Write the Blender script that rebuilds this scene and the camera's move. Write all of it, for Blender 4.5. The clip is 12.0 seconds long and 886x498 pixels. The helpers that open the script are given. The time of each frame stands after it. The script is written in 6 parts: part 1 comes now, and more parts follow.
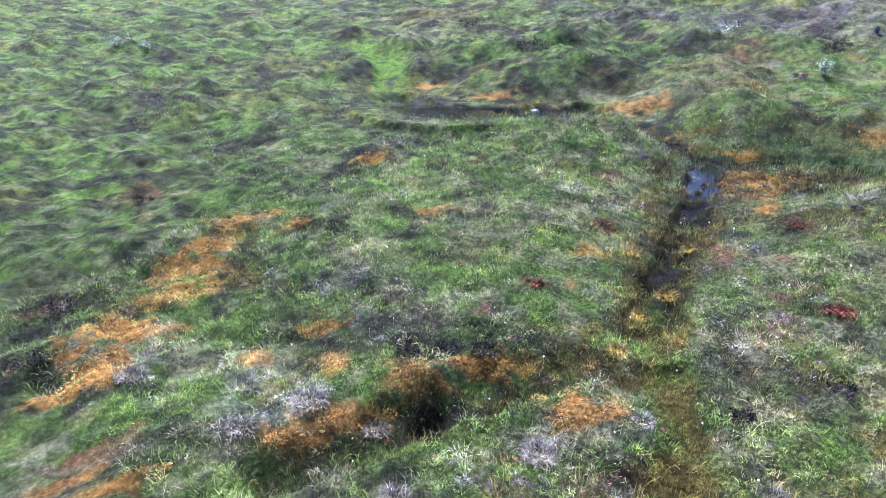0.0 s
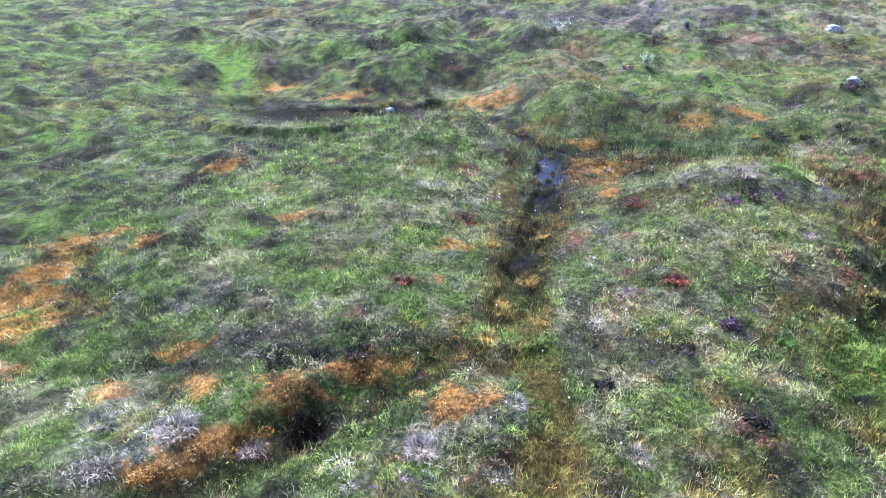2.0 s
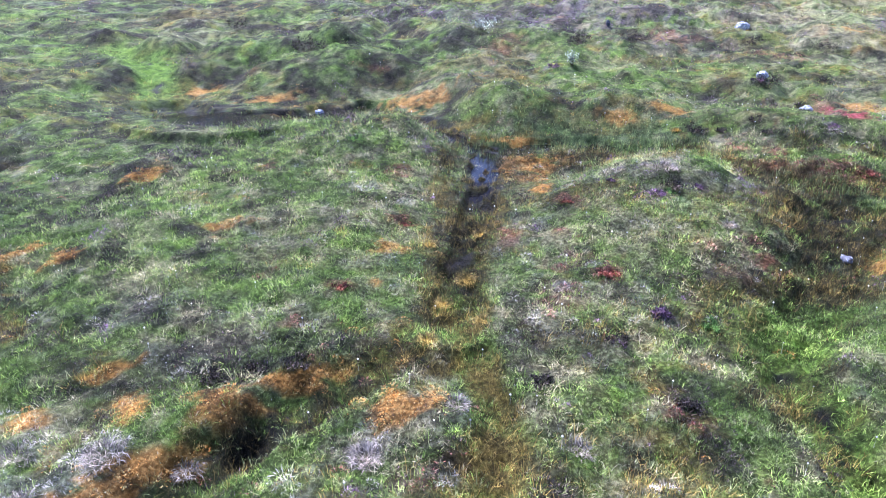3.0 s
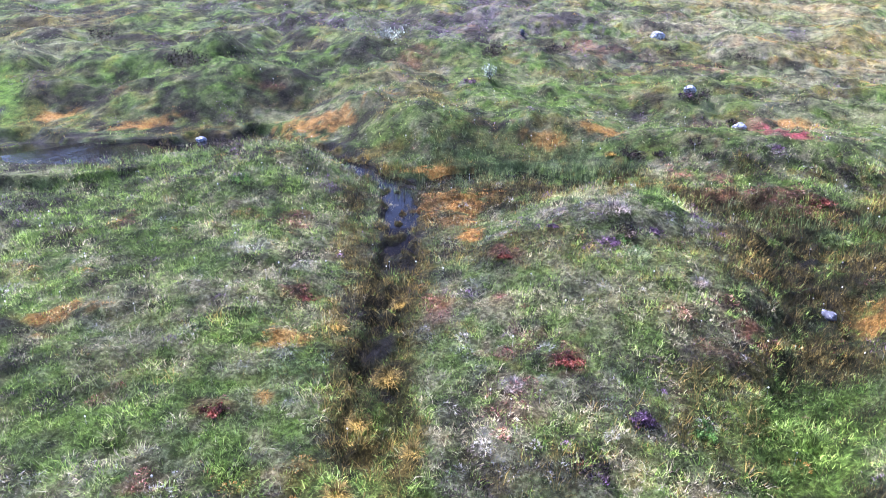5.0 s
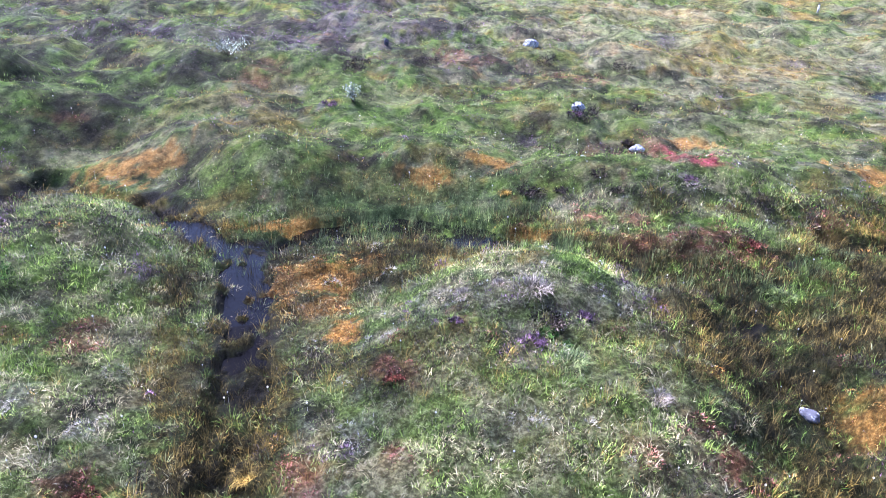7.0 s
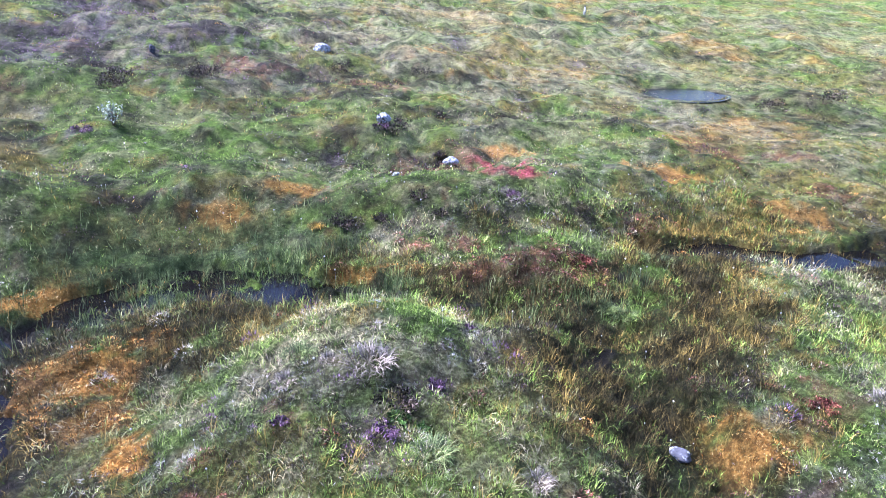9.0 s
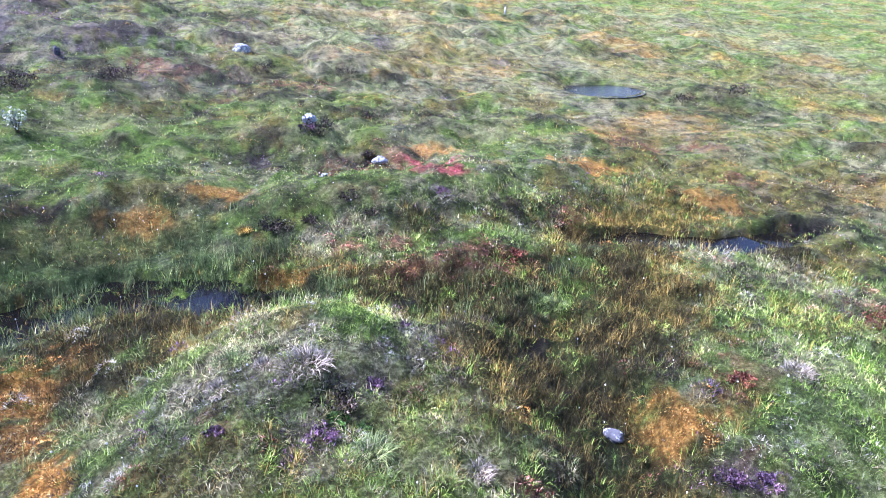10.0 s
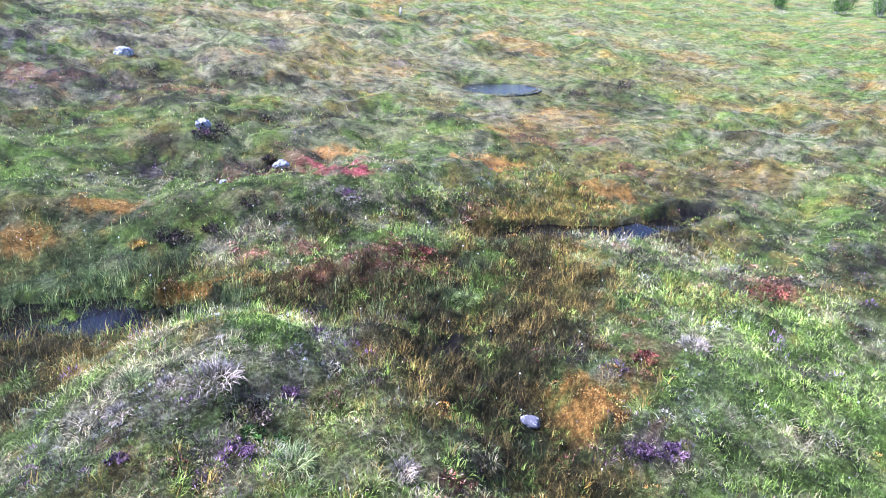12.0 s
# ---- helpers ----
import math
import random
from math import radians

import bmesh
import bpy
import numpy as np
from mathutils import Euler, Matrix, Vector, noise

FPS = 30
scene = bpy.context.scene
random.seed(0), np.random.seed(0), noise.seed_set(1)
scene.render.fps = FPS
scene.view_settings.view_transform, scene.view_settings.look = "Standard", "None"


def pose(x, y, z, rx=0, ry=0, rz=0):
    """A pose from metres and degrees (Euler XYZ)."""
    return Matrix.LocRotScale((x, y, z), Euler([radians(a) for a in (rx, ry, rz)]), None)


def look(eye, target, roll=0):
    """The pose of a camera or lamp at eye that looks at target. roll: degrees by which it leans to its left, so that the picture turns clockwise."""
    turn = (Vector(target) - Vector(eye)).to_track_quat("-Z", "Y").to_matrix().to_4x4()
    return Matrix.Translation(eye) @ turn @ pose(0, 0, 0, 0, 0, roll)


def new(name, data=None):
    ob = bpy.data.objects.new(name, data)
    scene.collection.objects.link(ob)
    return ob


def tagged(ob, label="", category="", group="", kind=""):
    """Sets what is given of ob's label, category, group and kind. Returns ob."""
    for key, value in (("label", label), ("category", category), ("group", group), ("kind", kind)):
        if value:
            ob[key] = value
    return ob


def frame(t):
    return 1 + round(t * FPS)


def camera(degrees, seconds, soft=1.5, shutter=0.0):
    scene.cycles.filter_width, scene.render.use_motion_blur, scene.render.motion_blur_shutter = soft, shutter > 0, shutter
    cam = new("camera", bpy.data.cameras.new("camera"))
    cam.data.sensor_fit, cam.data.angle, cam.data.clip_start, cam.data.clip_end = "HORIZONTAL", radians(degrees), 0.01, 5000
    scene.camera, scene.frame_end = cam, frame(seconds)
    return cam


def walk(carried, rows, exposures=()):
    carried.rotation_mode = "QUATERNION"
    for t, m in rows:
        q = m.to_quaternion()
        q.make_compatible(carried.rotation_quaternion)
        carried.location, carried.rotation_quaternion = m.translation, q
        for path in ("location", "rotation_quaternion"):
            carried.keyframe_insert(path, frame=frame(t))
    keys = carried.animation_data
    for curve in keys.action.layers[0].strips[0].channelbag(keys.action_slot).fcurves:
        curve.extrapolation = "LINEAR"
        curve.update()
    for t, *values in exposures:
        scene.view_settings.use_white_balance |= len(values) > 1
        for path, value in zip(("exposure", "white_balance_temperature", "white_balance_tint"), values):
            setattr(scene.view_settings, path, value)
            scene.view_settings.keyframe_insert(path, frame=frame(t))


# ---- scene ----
# Heath and bog on a gentle slope; a hovering camera turns, glides forward and turns again.
cam = camera(70.8, 12.0, soft=1.05)
# seconds, x, y, z, pitch, roll, yaw
PATH = [
    (0, 2.001, 2.589, 5.718, -20.87, 0.35, 36.95),
    (0.5, 2.031, 2.591, 5.740, -20.93, 0.25, 34.86),
    (1, 2.034, 2.614, 5.736, -20.93, 0.15, 31.18),
    (1.5, 2.021, 2.613, 5.745, -20.96, 0.11, 27.60),
    (2, 2.019, 2.616, 5.750, -20.99, 0.07, 23.99),
    (2.5, 2.028, 2.619, 5.746, -20.95, 0.00, 20.42),
    (2.7, 2.041, 2.628, 5.757, -21.02, -0.12, 19.05),
    (4.3, 1.581, 3.941, 5.839, -20.88, 0.00, 14.83),
    (4.5, 1.486, 4.350, 5.864, -20.82, 0.01, 12.58),
    (5, 1.258, 5.368, 5.918, -20.71, -0.00, 9.50),
    (5.5, 1.114, 6.241, 5.990, -20.76, -0.08, 8.61),
    (6, 1.003, 7.098, 6.037, -20.76, -0.13, 5.19),
    (6.5, 0.953, 7.963, 6.098, -20.76, -0.15, 0.64),
    (6.7, 0.944, 8.305, 6.109, -20.67, -0.12, -0.66),
    (8.3, 1.047, 10.499, 6.279, -20.80, 0.30, -14.09),
    (8.5, 1.067, 10.576, 6.275, -20.78, 0.27, -16.27),
    (9, 1.079, 10.633, 6.261, -20.74, 0.16, -21.25),
    (9.5, 1.072, 10.624, 6.247, -20.75, 0.11, -25.32),
    (10, 1.065, 10.603, 6.234, -20.73, 0.03, -27.86),
    (10.5, 1.055, 10.601, 6.216, -20.69, 0.02, -31.04),
    (11, 1.052, 10.603, 6.205, -20.67, -0.07, -33.83),
    (11.5, 1.050, 10.605, 6.207, -20.68, -0.12, -35.62),
    (12, 1.059, 10.618, 6.198, -20.64, -0.14, -36.78),
]
walk(cam, [(t, pose(x, y, z, 90 + pitch, 0, yaw) @ pose(0, 0, 0, 0, 0, roll)) for t, x, y, z, pitch, roll, yaw in PATH],
     exposures=[(0.0, 1.90, 5130, 26), (2.5, 2.02, 5130, 31), (5.5, 2.0, 5180, 36), (9.0, 1.94, 5130, 33), (12.0, 1.96, 5080, 34)])

# ---- sky and light: bright overcast ----
world = bpy.data.worlds.new("overcast_sky")
scene.world = world
world.use_nodes = True
wn = world.node_tree
sky = wn.nodes.new("ShaderNodeTexSky")
sky.sky_type, sky.sun_disc = "NISHITA", False
sky.sun_elevation, sky.sun_rotation = radians(53), radians(-53)
sky.air_density, sky.dust_density = 1.0, 1.0
wn.links.new(sky.outputs[0], wn.nodes["Background"].inputs[0])
wn.nodes["Background"].inputs[1].default_value = 0.085
sun_data = bpy.data.lights.new("sun", "SUN")
sun_data.energy, sun_data.angle, sun_data.color = 3.9, radians(16), (1.0, 0.96, 0.91)
sun = new("sun", sun_data)
sun.matrix_world = look((-20, 15, 34), (0, 0, 0))

# ---- materials ----
def srgb(r, g, b):
    return tuple((v / 255 / 12.92) if v <= 10 else ((v / 255 + 0.055) / 1.055) ** 2.4 for v in (r, g, b)) + (1.0,)


def shader(name, rough=0.8, spec=0.2):
    m = bpy.data.materials.new(name)
    m.use_nodes = True
    b = m.node_tree.nodes["Principled BSDF"]
    b.inputs["Roughness"].default_value = rough
    b.inputs["Specular IOR Level"].default_value = spec
    return m, m.node_tree, b


def node(tree, kind, **sets):
    n = tree.nodes.new(kind)
    for key, value in sets.items():
        n.inputs[key.replace("_", " ")].default_value = value
    return n


def ramp(tree, fac, stops):
    r = tree.nodes.new("ShaderNodeValToRGB")
    els = r.color_ramp.elements
    while len(els) < len(stops):
        els.new(0.5)
    for e, (p, c) in zip(els, stops):
        e.position, e.color = p, c
    tree.links.new(fac, r.inputs[0])
    return r.outputs[0]


def mix(tree, fac, a, b, how="MIX"):
    n = tree.nodes.new("ShaderNodeMix")
    n.data_type, n.blend_type = "RGBA", how
    for sock, v in ((n.inputs[0], fac), (n.inputs[6], a), (n.inputs[7], b)):
        if hasattr(v, "is_linked"):
            tree.links.new(v, sock)
        else:
            sock.default_value = v
    return n.outputs[2]


def coords(tree):
    return tree.nodes.new("ShaderNodeTexCoord").outputs["Object"]


def noise_of(tree, scale, detail=4, vec=None, rough=0.6):
    n = node(tree, "ShaderNodeTexNoise", Scale=scale, Detail=detail, Roughness=rough)
    tree.links.new(vec or coords(tree), n.inputs["Vector"])
    return n.outputs[0]


def plant_material(name, stops, rough=0.7, spec=0.15, through_light=0.12, uneven=1.0):
    """Leaves and blades: every blade has its own tint, and the stand drifts in tone and hue over a metre or two, with
    light tufts and shaded gaps put into the colour at random.
    """
    m, t, b = shader(name, rough, spec)
    island = t.nodes.new("ShaderNodeNewGeometry").outputs["Random Per Island"]
    col = ramp(t, island, stops)
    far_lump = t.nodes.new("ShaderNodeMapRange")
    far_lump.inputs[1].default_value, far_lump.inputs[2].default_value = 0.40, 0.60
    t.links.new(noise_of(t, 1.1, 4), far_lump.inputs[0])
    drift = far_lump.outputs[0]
    # random tone in small lumps, standing in for lit tufts and shaded gaps
    lump_shade = t.nodes.new("ShaderNodeMapRange")
    lump_shade.inputs[1].default_value, lump_shade.inputs[2].default_value = 0.38, 0.62
    t.links.new(noise_of(t, 5.5, 4), lump_shade.inputs[0])
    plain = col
    col = mix(t, lump_shade.outputs[0], mix(t, 1.0, col, (0.27, 0.29, 0.32, 1), "MULTIPLY"), mix(t, 1.0, col, (1.70, 1.66, 1.58, 1), "MULTIPLY"))
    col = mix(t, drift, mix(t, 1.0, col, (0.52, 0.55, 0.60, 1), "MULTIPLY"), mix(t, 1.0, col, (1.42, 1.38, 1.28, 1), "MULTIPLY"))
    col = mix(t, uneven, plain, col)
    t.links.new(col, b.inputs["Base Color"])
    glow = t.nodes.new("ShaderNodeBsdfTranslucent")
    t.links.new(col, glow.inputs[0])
    both = t.nodes.new("ShaderNodeMixShader")
    both.inputs[0].default_value = through_light
    t.links.new(b.outputs[0], both.inputs[1])
    t.links.new(glow.outputs[0], both.inputs[2])
    t.links.new(both.outputs[0], t.nodes["Material Output"].inputs[0])
    return m


# colours of each ground cover: (dark, middle, light)
COVER = {
    "grass": (srgb(40, 54, 22), srgb(112, 128, 66), srgb(194, 200, 146)),
    "bright": (srgb(44, 80, 20), srgb(118, 156, 52), srgb(190, 214, 110)),
    "straw": (srgb(118, 108, 74), srgb(186, 176, 132), srgb(222, 214, 178)),
    "sedge": (srgb(20, 21, 12), srgb(60, 56, 32), srgb(136, 121, 68)),
    "rust": (srgb(74, 64, 28), srgb(140, 120, 58), srgb(202, 176, 94)),
    "reed": (srgb(46, 62, 36), srgb(96, 118, 68), srgb(164, 176, 116)),
    "orange": (srgb(186, 116, 40), srgb(236, 168, 76), srgb(250, 212, 140)),
    "heath": (srgb(18, 17, 13), srgb(48, 44, 36), srgb(110, 98, 92)),
    "purple": (srgb(66, 50, 62), srgb(128, 94, 130), srgb(192, 158, 194)),
    "lichen": (srgb(116, 110, 100), srgb(190, 184, 172), srgb(232, 230, 222)),
    "red": (srgb(84, 42, 36), srgb(156, 84, 68), srgb(210, 162, 148)),
    "crimson": (srgb(164, 52, 62), srgb(222, 92, 104), srgb(238, 158, 162)),
    "mud": (srgb(20, 18, 18), srgb(36, 33, 32), srgb(54, 50, 46)),
}
KINDS = list(COVER)


def wider(dark, middle, light):
    """Spreads a plant's tints as far apart as single blades differ."""
    return tuple(v * 0.78 for v in dark[:3]) + (1.0,), middle, tuple(min(v * 1.06, 0.8) for v in light[:3]) + (1.0,)


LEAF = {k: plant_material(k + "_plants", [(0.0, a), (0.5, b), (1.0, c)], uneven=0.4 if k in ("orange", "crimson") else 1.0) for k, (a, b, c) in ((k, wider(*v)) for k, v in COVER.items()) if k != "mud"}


def ground_material():
    """Turf and peat: each cover's weight lies on the sheet, and gives its own mottled colour."""
    m, t, b = shader("turf", 0.9, 0.1)
    vec = coords(t)
    fine, mid, coarse = noise_of(t, 75, 5, vec, 0.75), noise_of(t, 9, 5, vec, 0.7), noise_of(t, 0.7, 3, vec)
    # tangled dead and living stalks: streaks whose way wanders from tuft to tuft
    way = t.nodes.new("ShaderNodeMath")
    way.operation = "MULTIPLY"
    way.inputs[1].default_value = 14.0
    t.links.new(noise_of(t, 2.2, 2, vec), way.inputs[0])
    turned = t.nodes.new("ShaderNodeVectorRotate")
    turned.rotation_type = "Z_AXIS"
    t.links.new(vec, turned.inputs["Vector"])
    t.links.new(way.outputs[0], turned.inputs["Angle"])
    drawn = t.nodes.new("ShaderNodeVectorMath")
    drawn.operation = "MULTIPLY"
    drawn.inputs[1].default_value = (1.0, 0.12, 0.4)
    t.links.new(turned.outputs[0], drawn.inputs[0])
    streak = noise_of(t, 110, 3, drawn.outputs[0], 0.6)
    blend = mix(t, 0.62, mix(t, 0.4, fine, mid), streak)
    spread = t.nodes.new("ShaderNodeMapRange")
    spread.inputs[1].default_value, spread.inputs[2].default_value = 0.33, 0.67
    t.links.new(blend, spread.inputs[0])
    col = None
    for k in KINDS:
        d, c, l = COVER[k]
        own = ramp(t, spread.outputs[0], [(0.0, d), (0.5, c), (1.0, l)])
        if col is None:
            col = own
            continue
        att = t.nodes.new("ShaderNodeAttribute")
        att.attribute_name = "cover_" + k
        col = mix(t, att.outputs["Fac"], col, own)
    # brown litter together with the shade of gaps between blades, painted in
    litter_shade = ramp(t, noise_of(t, 15, 6, vec, 0.75), [(0.36, (0.95, 0.95, 0.95, 1)), (0.54, (0.26, 0.25, 0.22, 1))])
    gap_dark = t.nodes.new("ShaderNodeAttribute")
    gap_dark.attribute_name = "gap_dark"
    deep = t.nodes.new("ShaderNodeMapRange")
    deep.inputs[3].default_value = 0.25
    t.links.new(gap_dark.outputs["Fac"], deep.inputs[0])
    col = mix(t, deep.outputs[0], col, litter_shade, "MULTIPLY")
    # shade between tufts put into the colour: dark in bump lows, light on tops
    tuft_shade = ramp(t, noise_of(t, 2.6, 7, vec, 0.75), [(0.38, (0.34, 0.36, 0.36, 1)), (0.5, (0.92, 0.92, 0.92, 1)), (0.62, (1.45, 1.42, 1.34, 1))])
    col = mix(t, 1.0, col, tuft_shade, "MULTIPLY")
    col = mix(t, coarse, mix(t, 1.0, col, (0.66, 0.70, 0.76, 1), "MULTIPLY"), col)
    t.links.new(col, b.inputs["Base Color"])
    bump = node(t, "ShaderNodeBump", Strength=0.9, Distance=0.05)
    t.links.new(blend, bump.inputs["Height"])
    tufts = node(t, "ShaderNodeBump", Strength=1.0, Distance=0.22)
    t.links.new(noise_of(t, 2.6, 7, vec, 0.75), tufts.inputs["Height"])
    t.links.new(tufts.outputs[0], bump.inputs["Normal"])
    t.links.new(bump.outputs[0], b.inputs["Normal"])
    wet = t.nodes.new("ShaderNodeAttribute")
    wet.attribute_name = "cover_mud"
    r = t.nodes.new("ShaderNodeMapRange")
    r.inputs[3].default_value, r.inputs[4].default_value = 0.92, 0.55
    t.links.new(wet.outputs["Fac"], r.inputs[0])
    t.links.new(r.outputs[0], b.inputs["Roughness"])
    return m


def water_material(name="peat_water", ripple=0.25, size=7, spec=0.22):
    m, t, b = shader(name, 0.04, spec)
    b.inputs["Base Color"].default_value = srgb(14, 13, 13)
    b.inputs["IOR"].default_value = 1.333
    bump = node(t, "ShaderNodeBump", Strength=ripple, Distance=0.02 + 0.1 * ripple**3)
    t.links.new(noise_of(t, size, 3), bump.inputs["Height"])
    t.links.new(bump.outputs[0], b.inputs["Normal"])
    return m


def stone_material(shift=0.0):
    m, t, b = shader("lichened_stone", 0.85, 0.3)
    spots = noise_of(t, 16, 5)
    col = ramp(t, spots, [(0.35 + shift, srgb(84, 85, 90)), (0.50 + shift * 0.6, srgb(146, 150, 158)), (0.66, srgb(206, 209, 214))])
    t.links.new(col, b.inputs["Base Color"])
    bump = node(t, "ShaderNodeBump", Strength=0.5, Distance=0.02)
    t.links.new(noise_of(t, 24, 6), bump.inputs["Height"])
    t.links.new(bump.outputs[0], b.inputs["Normal"])
    return m


def bark_material(name, a, c):
    m, t, b = shader(name, 0.85)
    t.links.new(ramp(t, noise_of(t, 14, 5), [(0.35, a), (0.65, c)]), b.inputs["Base Color"])
    return m


GROUND, WATER, RIPPLED, STONE, SPOTTED_STONE = ground_material(), water_material(), water_material("rippled_pool", 0.5, 9, 0.5), stone_material(), stone_material(0.17)
DARK_STONE = bark_material("dark_stone", srgb(40, 42, 46), srgb(92, 94, 100))
BARK = bark_material("birch_bark", srgb(92, 84, 76), srgb(196, 192, 186))
TWIG = bark_material("twig", srgb(70, 58, 44), srgb(112, 98, 78))
WOOD = bark_material("weathered_white_wood", srgb(168, 164, 160), srgb(222, 220, 216))
WILLOW = plant_material("willow_leaf", [(0, srgb(130, 146, 112)), (0.5, srgb(186, 196, 176)), (1, srgb(226, 230, 220))])
BIRCH = plant_material("birch_leaf", [(0, srgb(52, 84, 40)), (0.5, srgb(88, 122, 58)), (1, srgb(128, 158, 84))])
DEAD = plant_material("dead_tussock", [(0, srgb(62, 56, 50)), (0.5, srgb(132, 124, 112)), (1, srgb(186, 178, 166))])
FLOWER = plant_material("heather_flower", [(0, srgb(44, 34, 38)), (0.5, srgb(98, 74, 94)), (1, srgb(158, 128, 156))])
AUTUMN = plant_material("autumn_leaf", [(0, srgb(58, 30, 24)), (0.5, srgb(118, 62, 48)), (1, srgb(178, 120, 102))])
COTTON = plant_material("cotton_tuft", [(0, srgb(220, 220, 215)), (1, srgb(250, 250, 248))])

# ---- the lie of the land ----
rng = np.random.default_rng(7)
LATTICE = rng.random((512, 512))


def value_noise(x, y, size, shift=0.0):
    """Smooth noise from 0 to 1 with lumps of the given size in metres."""
    u, v = x / size + 137.31 + shift, y / size + 211.77 + shift * 1.7
    i, j = np.floor(u).astype(int), np.floor(v).astype(int)
    fu, fv = u - i, v - j
    fu, fv = fu * fu * (3 - 2 * fu), fv * fv * (3 - 2 * fv)
    at = lambda a, b: LATTICE[a % 512, b % 512]
    return (at(i, j) * (1 - fu) + at(i + 1, j) * fu) * (1 - fv) + (at(i, j + 1) * (1 - fu) + at(i + 1, j + 1) * fu) * fv


def layered(x, y, size, shift=0.0, layers=3):
    total, weight = 0.0, 0.0
    for n in range(layers):
        total = total + value_noise(x, y, size / 2.1**n, shift + 5.3 * n) * 0.55**n
        weight += 0.55**n
    return total / weight


def slope(x, y):
    """The hillside without its hummocks: it rises ahead, again beyond the brook, and steeply far off, where an unseen
    hill is added to darken the water's reflection.
    """
    e = np.logaddexp(0, (y - 0.35 * x - 25.2) / 3) * 3
    # out of view, added so that the brook mirrors dark ground, not sky
    unseen_hill = np.logaddexp(0, (y - 75) / 8) * 8 / (1 + np.exp((x - 12) / 8))
    rise = 0.035 * np.logaddexp(0, (np.hypot(x, y) - 130) / 10) * 10
    return rise - 0.02198 * x + 0.12278 * y + 2.6 * (1 - np.exp(-0.05 * e)) + 0.2 * unseen_hill


CHANNELS, STREAMS, MOUNDS, HOLLOWS, PATCHES = [], [], [], [], []


def channel(points, half, depth, cover):
    """A drain or brook bed along a line: half its width, its depth below the hillside and what fills it."""
    CHANNELS.append((np.array(points), half, depth, cover))


def stream(points, half, reach, deep, rough, cover):
    """A bed whose water stands at given levels: points (x, y, level), half the bed's width, how far the land dips towards it, its depth and how rough its bed is."""
    STREAMS.append((np.array(points), half, reach, deep, rough))
    CHANNELS.append((np.array(points)[:, :2], half, 0.30, cover))


def mound(x, y, rx, ry, turn, height):
    MOUNDS.append((x, y, rx, ry, radians(turn), height))


def hollow(x, y, rx, ry, turn, depth):
    HOLLOWS.append((x, y, rx, ry, radians(turn), depth))


def patch(cover, x, y, rx, ry, turn):
    """A stand of one plant: an oval on the ground."""
    PATCHES.append((cover, x, y, rx, ry, radians(turn)))


def off_line(x, y, points):
    best = np.full(np.shape(x), 1e9)
    for (ax, ay), (bx, by) in zip(points[:-1], points[1:]):
        dx, dy = bx - ax, by - ay
        s = np.clip(((x - ax) * dx + (y - ay) * dy) / (dx * dx + dy * dy), 0, 1)
        best = np.minimum(best, np.hypot(x - ax - s * dx, y - ay - s * dy))
    return best


def nearest(x, y, points):
    """How far the nearest place on a stream's line lies, and its level there."""
    best, level = np.full(np.shape(x), 1e9), np.zeros(np.shape(x))
    for (ax, ay, az), (bx, by, bz) in zip(points[:-1], points[1:]):
        dx, dy = bx - ax, by - ay
        s = np.clip(((x - ax) * dx + (y - ay) * dy) / (dx * dx + dy * dy), 0, 1)
        d = np.hypot(x - ax - s * dx, y - ay - s * dy)
        level = np.where(d < best, az + s * (bz - az), level)
        best = np.minimum(best, d)
    return best, level


# brook, its side drains and the wet hollow behind the middle mound
channel([(-19.8, 25.0), (-16.2, 23.3), (-14.2, 20.7), (-12.4, 19.7)], 0.9, 0.25, "bright")
stream([(-14.0, 20.5, 2.61), (-12.2, 19.7, 2.57), (-10.8, 19.1, 2.55), (-9.8, 19.6, 2.55), (-8.9, 20.5, 2.54), (-8.2, 21.4, 2.53)], 1.42, 3.2, 0.26, 1.0, "mud")
stream([(-8.5, 21.0, 2.53), (-7.8, 21.9, 2.53), (-7.2, 22.8, 2.51)], 0.85, 2.2, 0.2, 1.0, "mud")
stream([(-7.2, 22.8, 2.46), (-6.4, 22.6, 2.42), (-5.5, 22.4, 2.36), (-4.8, 22.2, 2.28)], 0.3, 0.7, 0.05, 1.0, "rust")
stream([(-4.9, 22.3, 2.28), (-4.2, 21.6, 2.2), (-3.2, 20.6, 2.06), (-2.3, 19.6, 1.95), (-1.85, 18.4, 1.86), (-1.6, 17.1, 1.74), (-1.4, 16.0, 1.62)], 0.50, 1.5, 0.12, 1.9, "mud")
stream([(-1.4, 16.2, 1.58), (-1.2, 14.7, 1.47), (-0.95, 13.0, 1.34), (-0.6, 11.8, 1.27), (-0.5, 10.9, 1.22)], 0.52, 1.3, 0.05, 1.6, "sedge")
channel([(-0.5, 11.3), (-0.65, 10.6), (-1.1, 9.5), (-1.6, 8.9), (-2.05, 8.2), (-2.15, 7.7), (-2.5, 6.9), (-3.0, 6.0)], 0.40, 0.26, "sedge")
channel([(-0.5, 11.0), (0.1, 10.1), (0.6, 9.2), (0.85, 8.2), (0.9, 6.0)], 0.34, 0.14, "rust")
stream([(-2.2, 19.8, 1.95), (-1.2, 20.5, 1.96), (-0.2, 20.8, 1.96), (0.8, 21.0, 1.97), (1.6, 20.6, 1.98), (2.3, 20.0, 2.0), (3.0, 19.7, 2.02)], 1.0, 1.7, 0.10, 1.6, "reed")
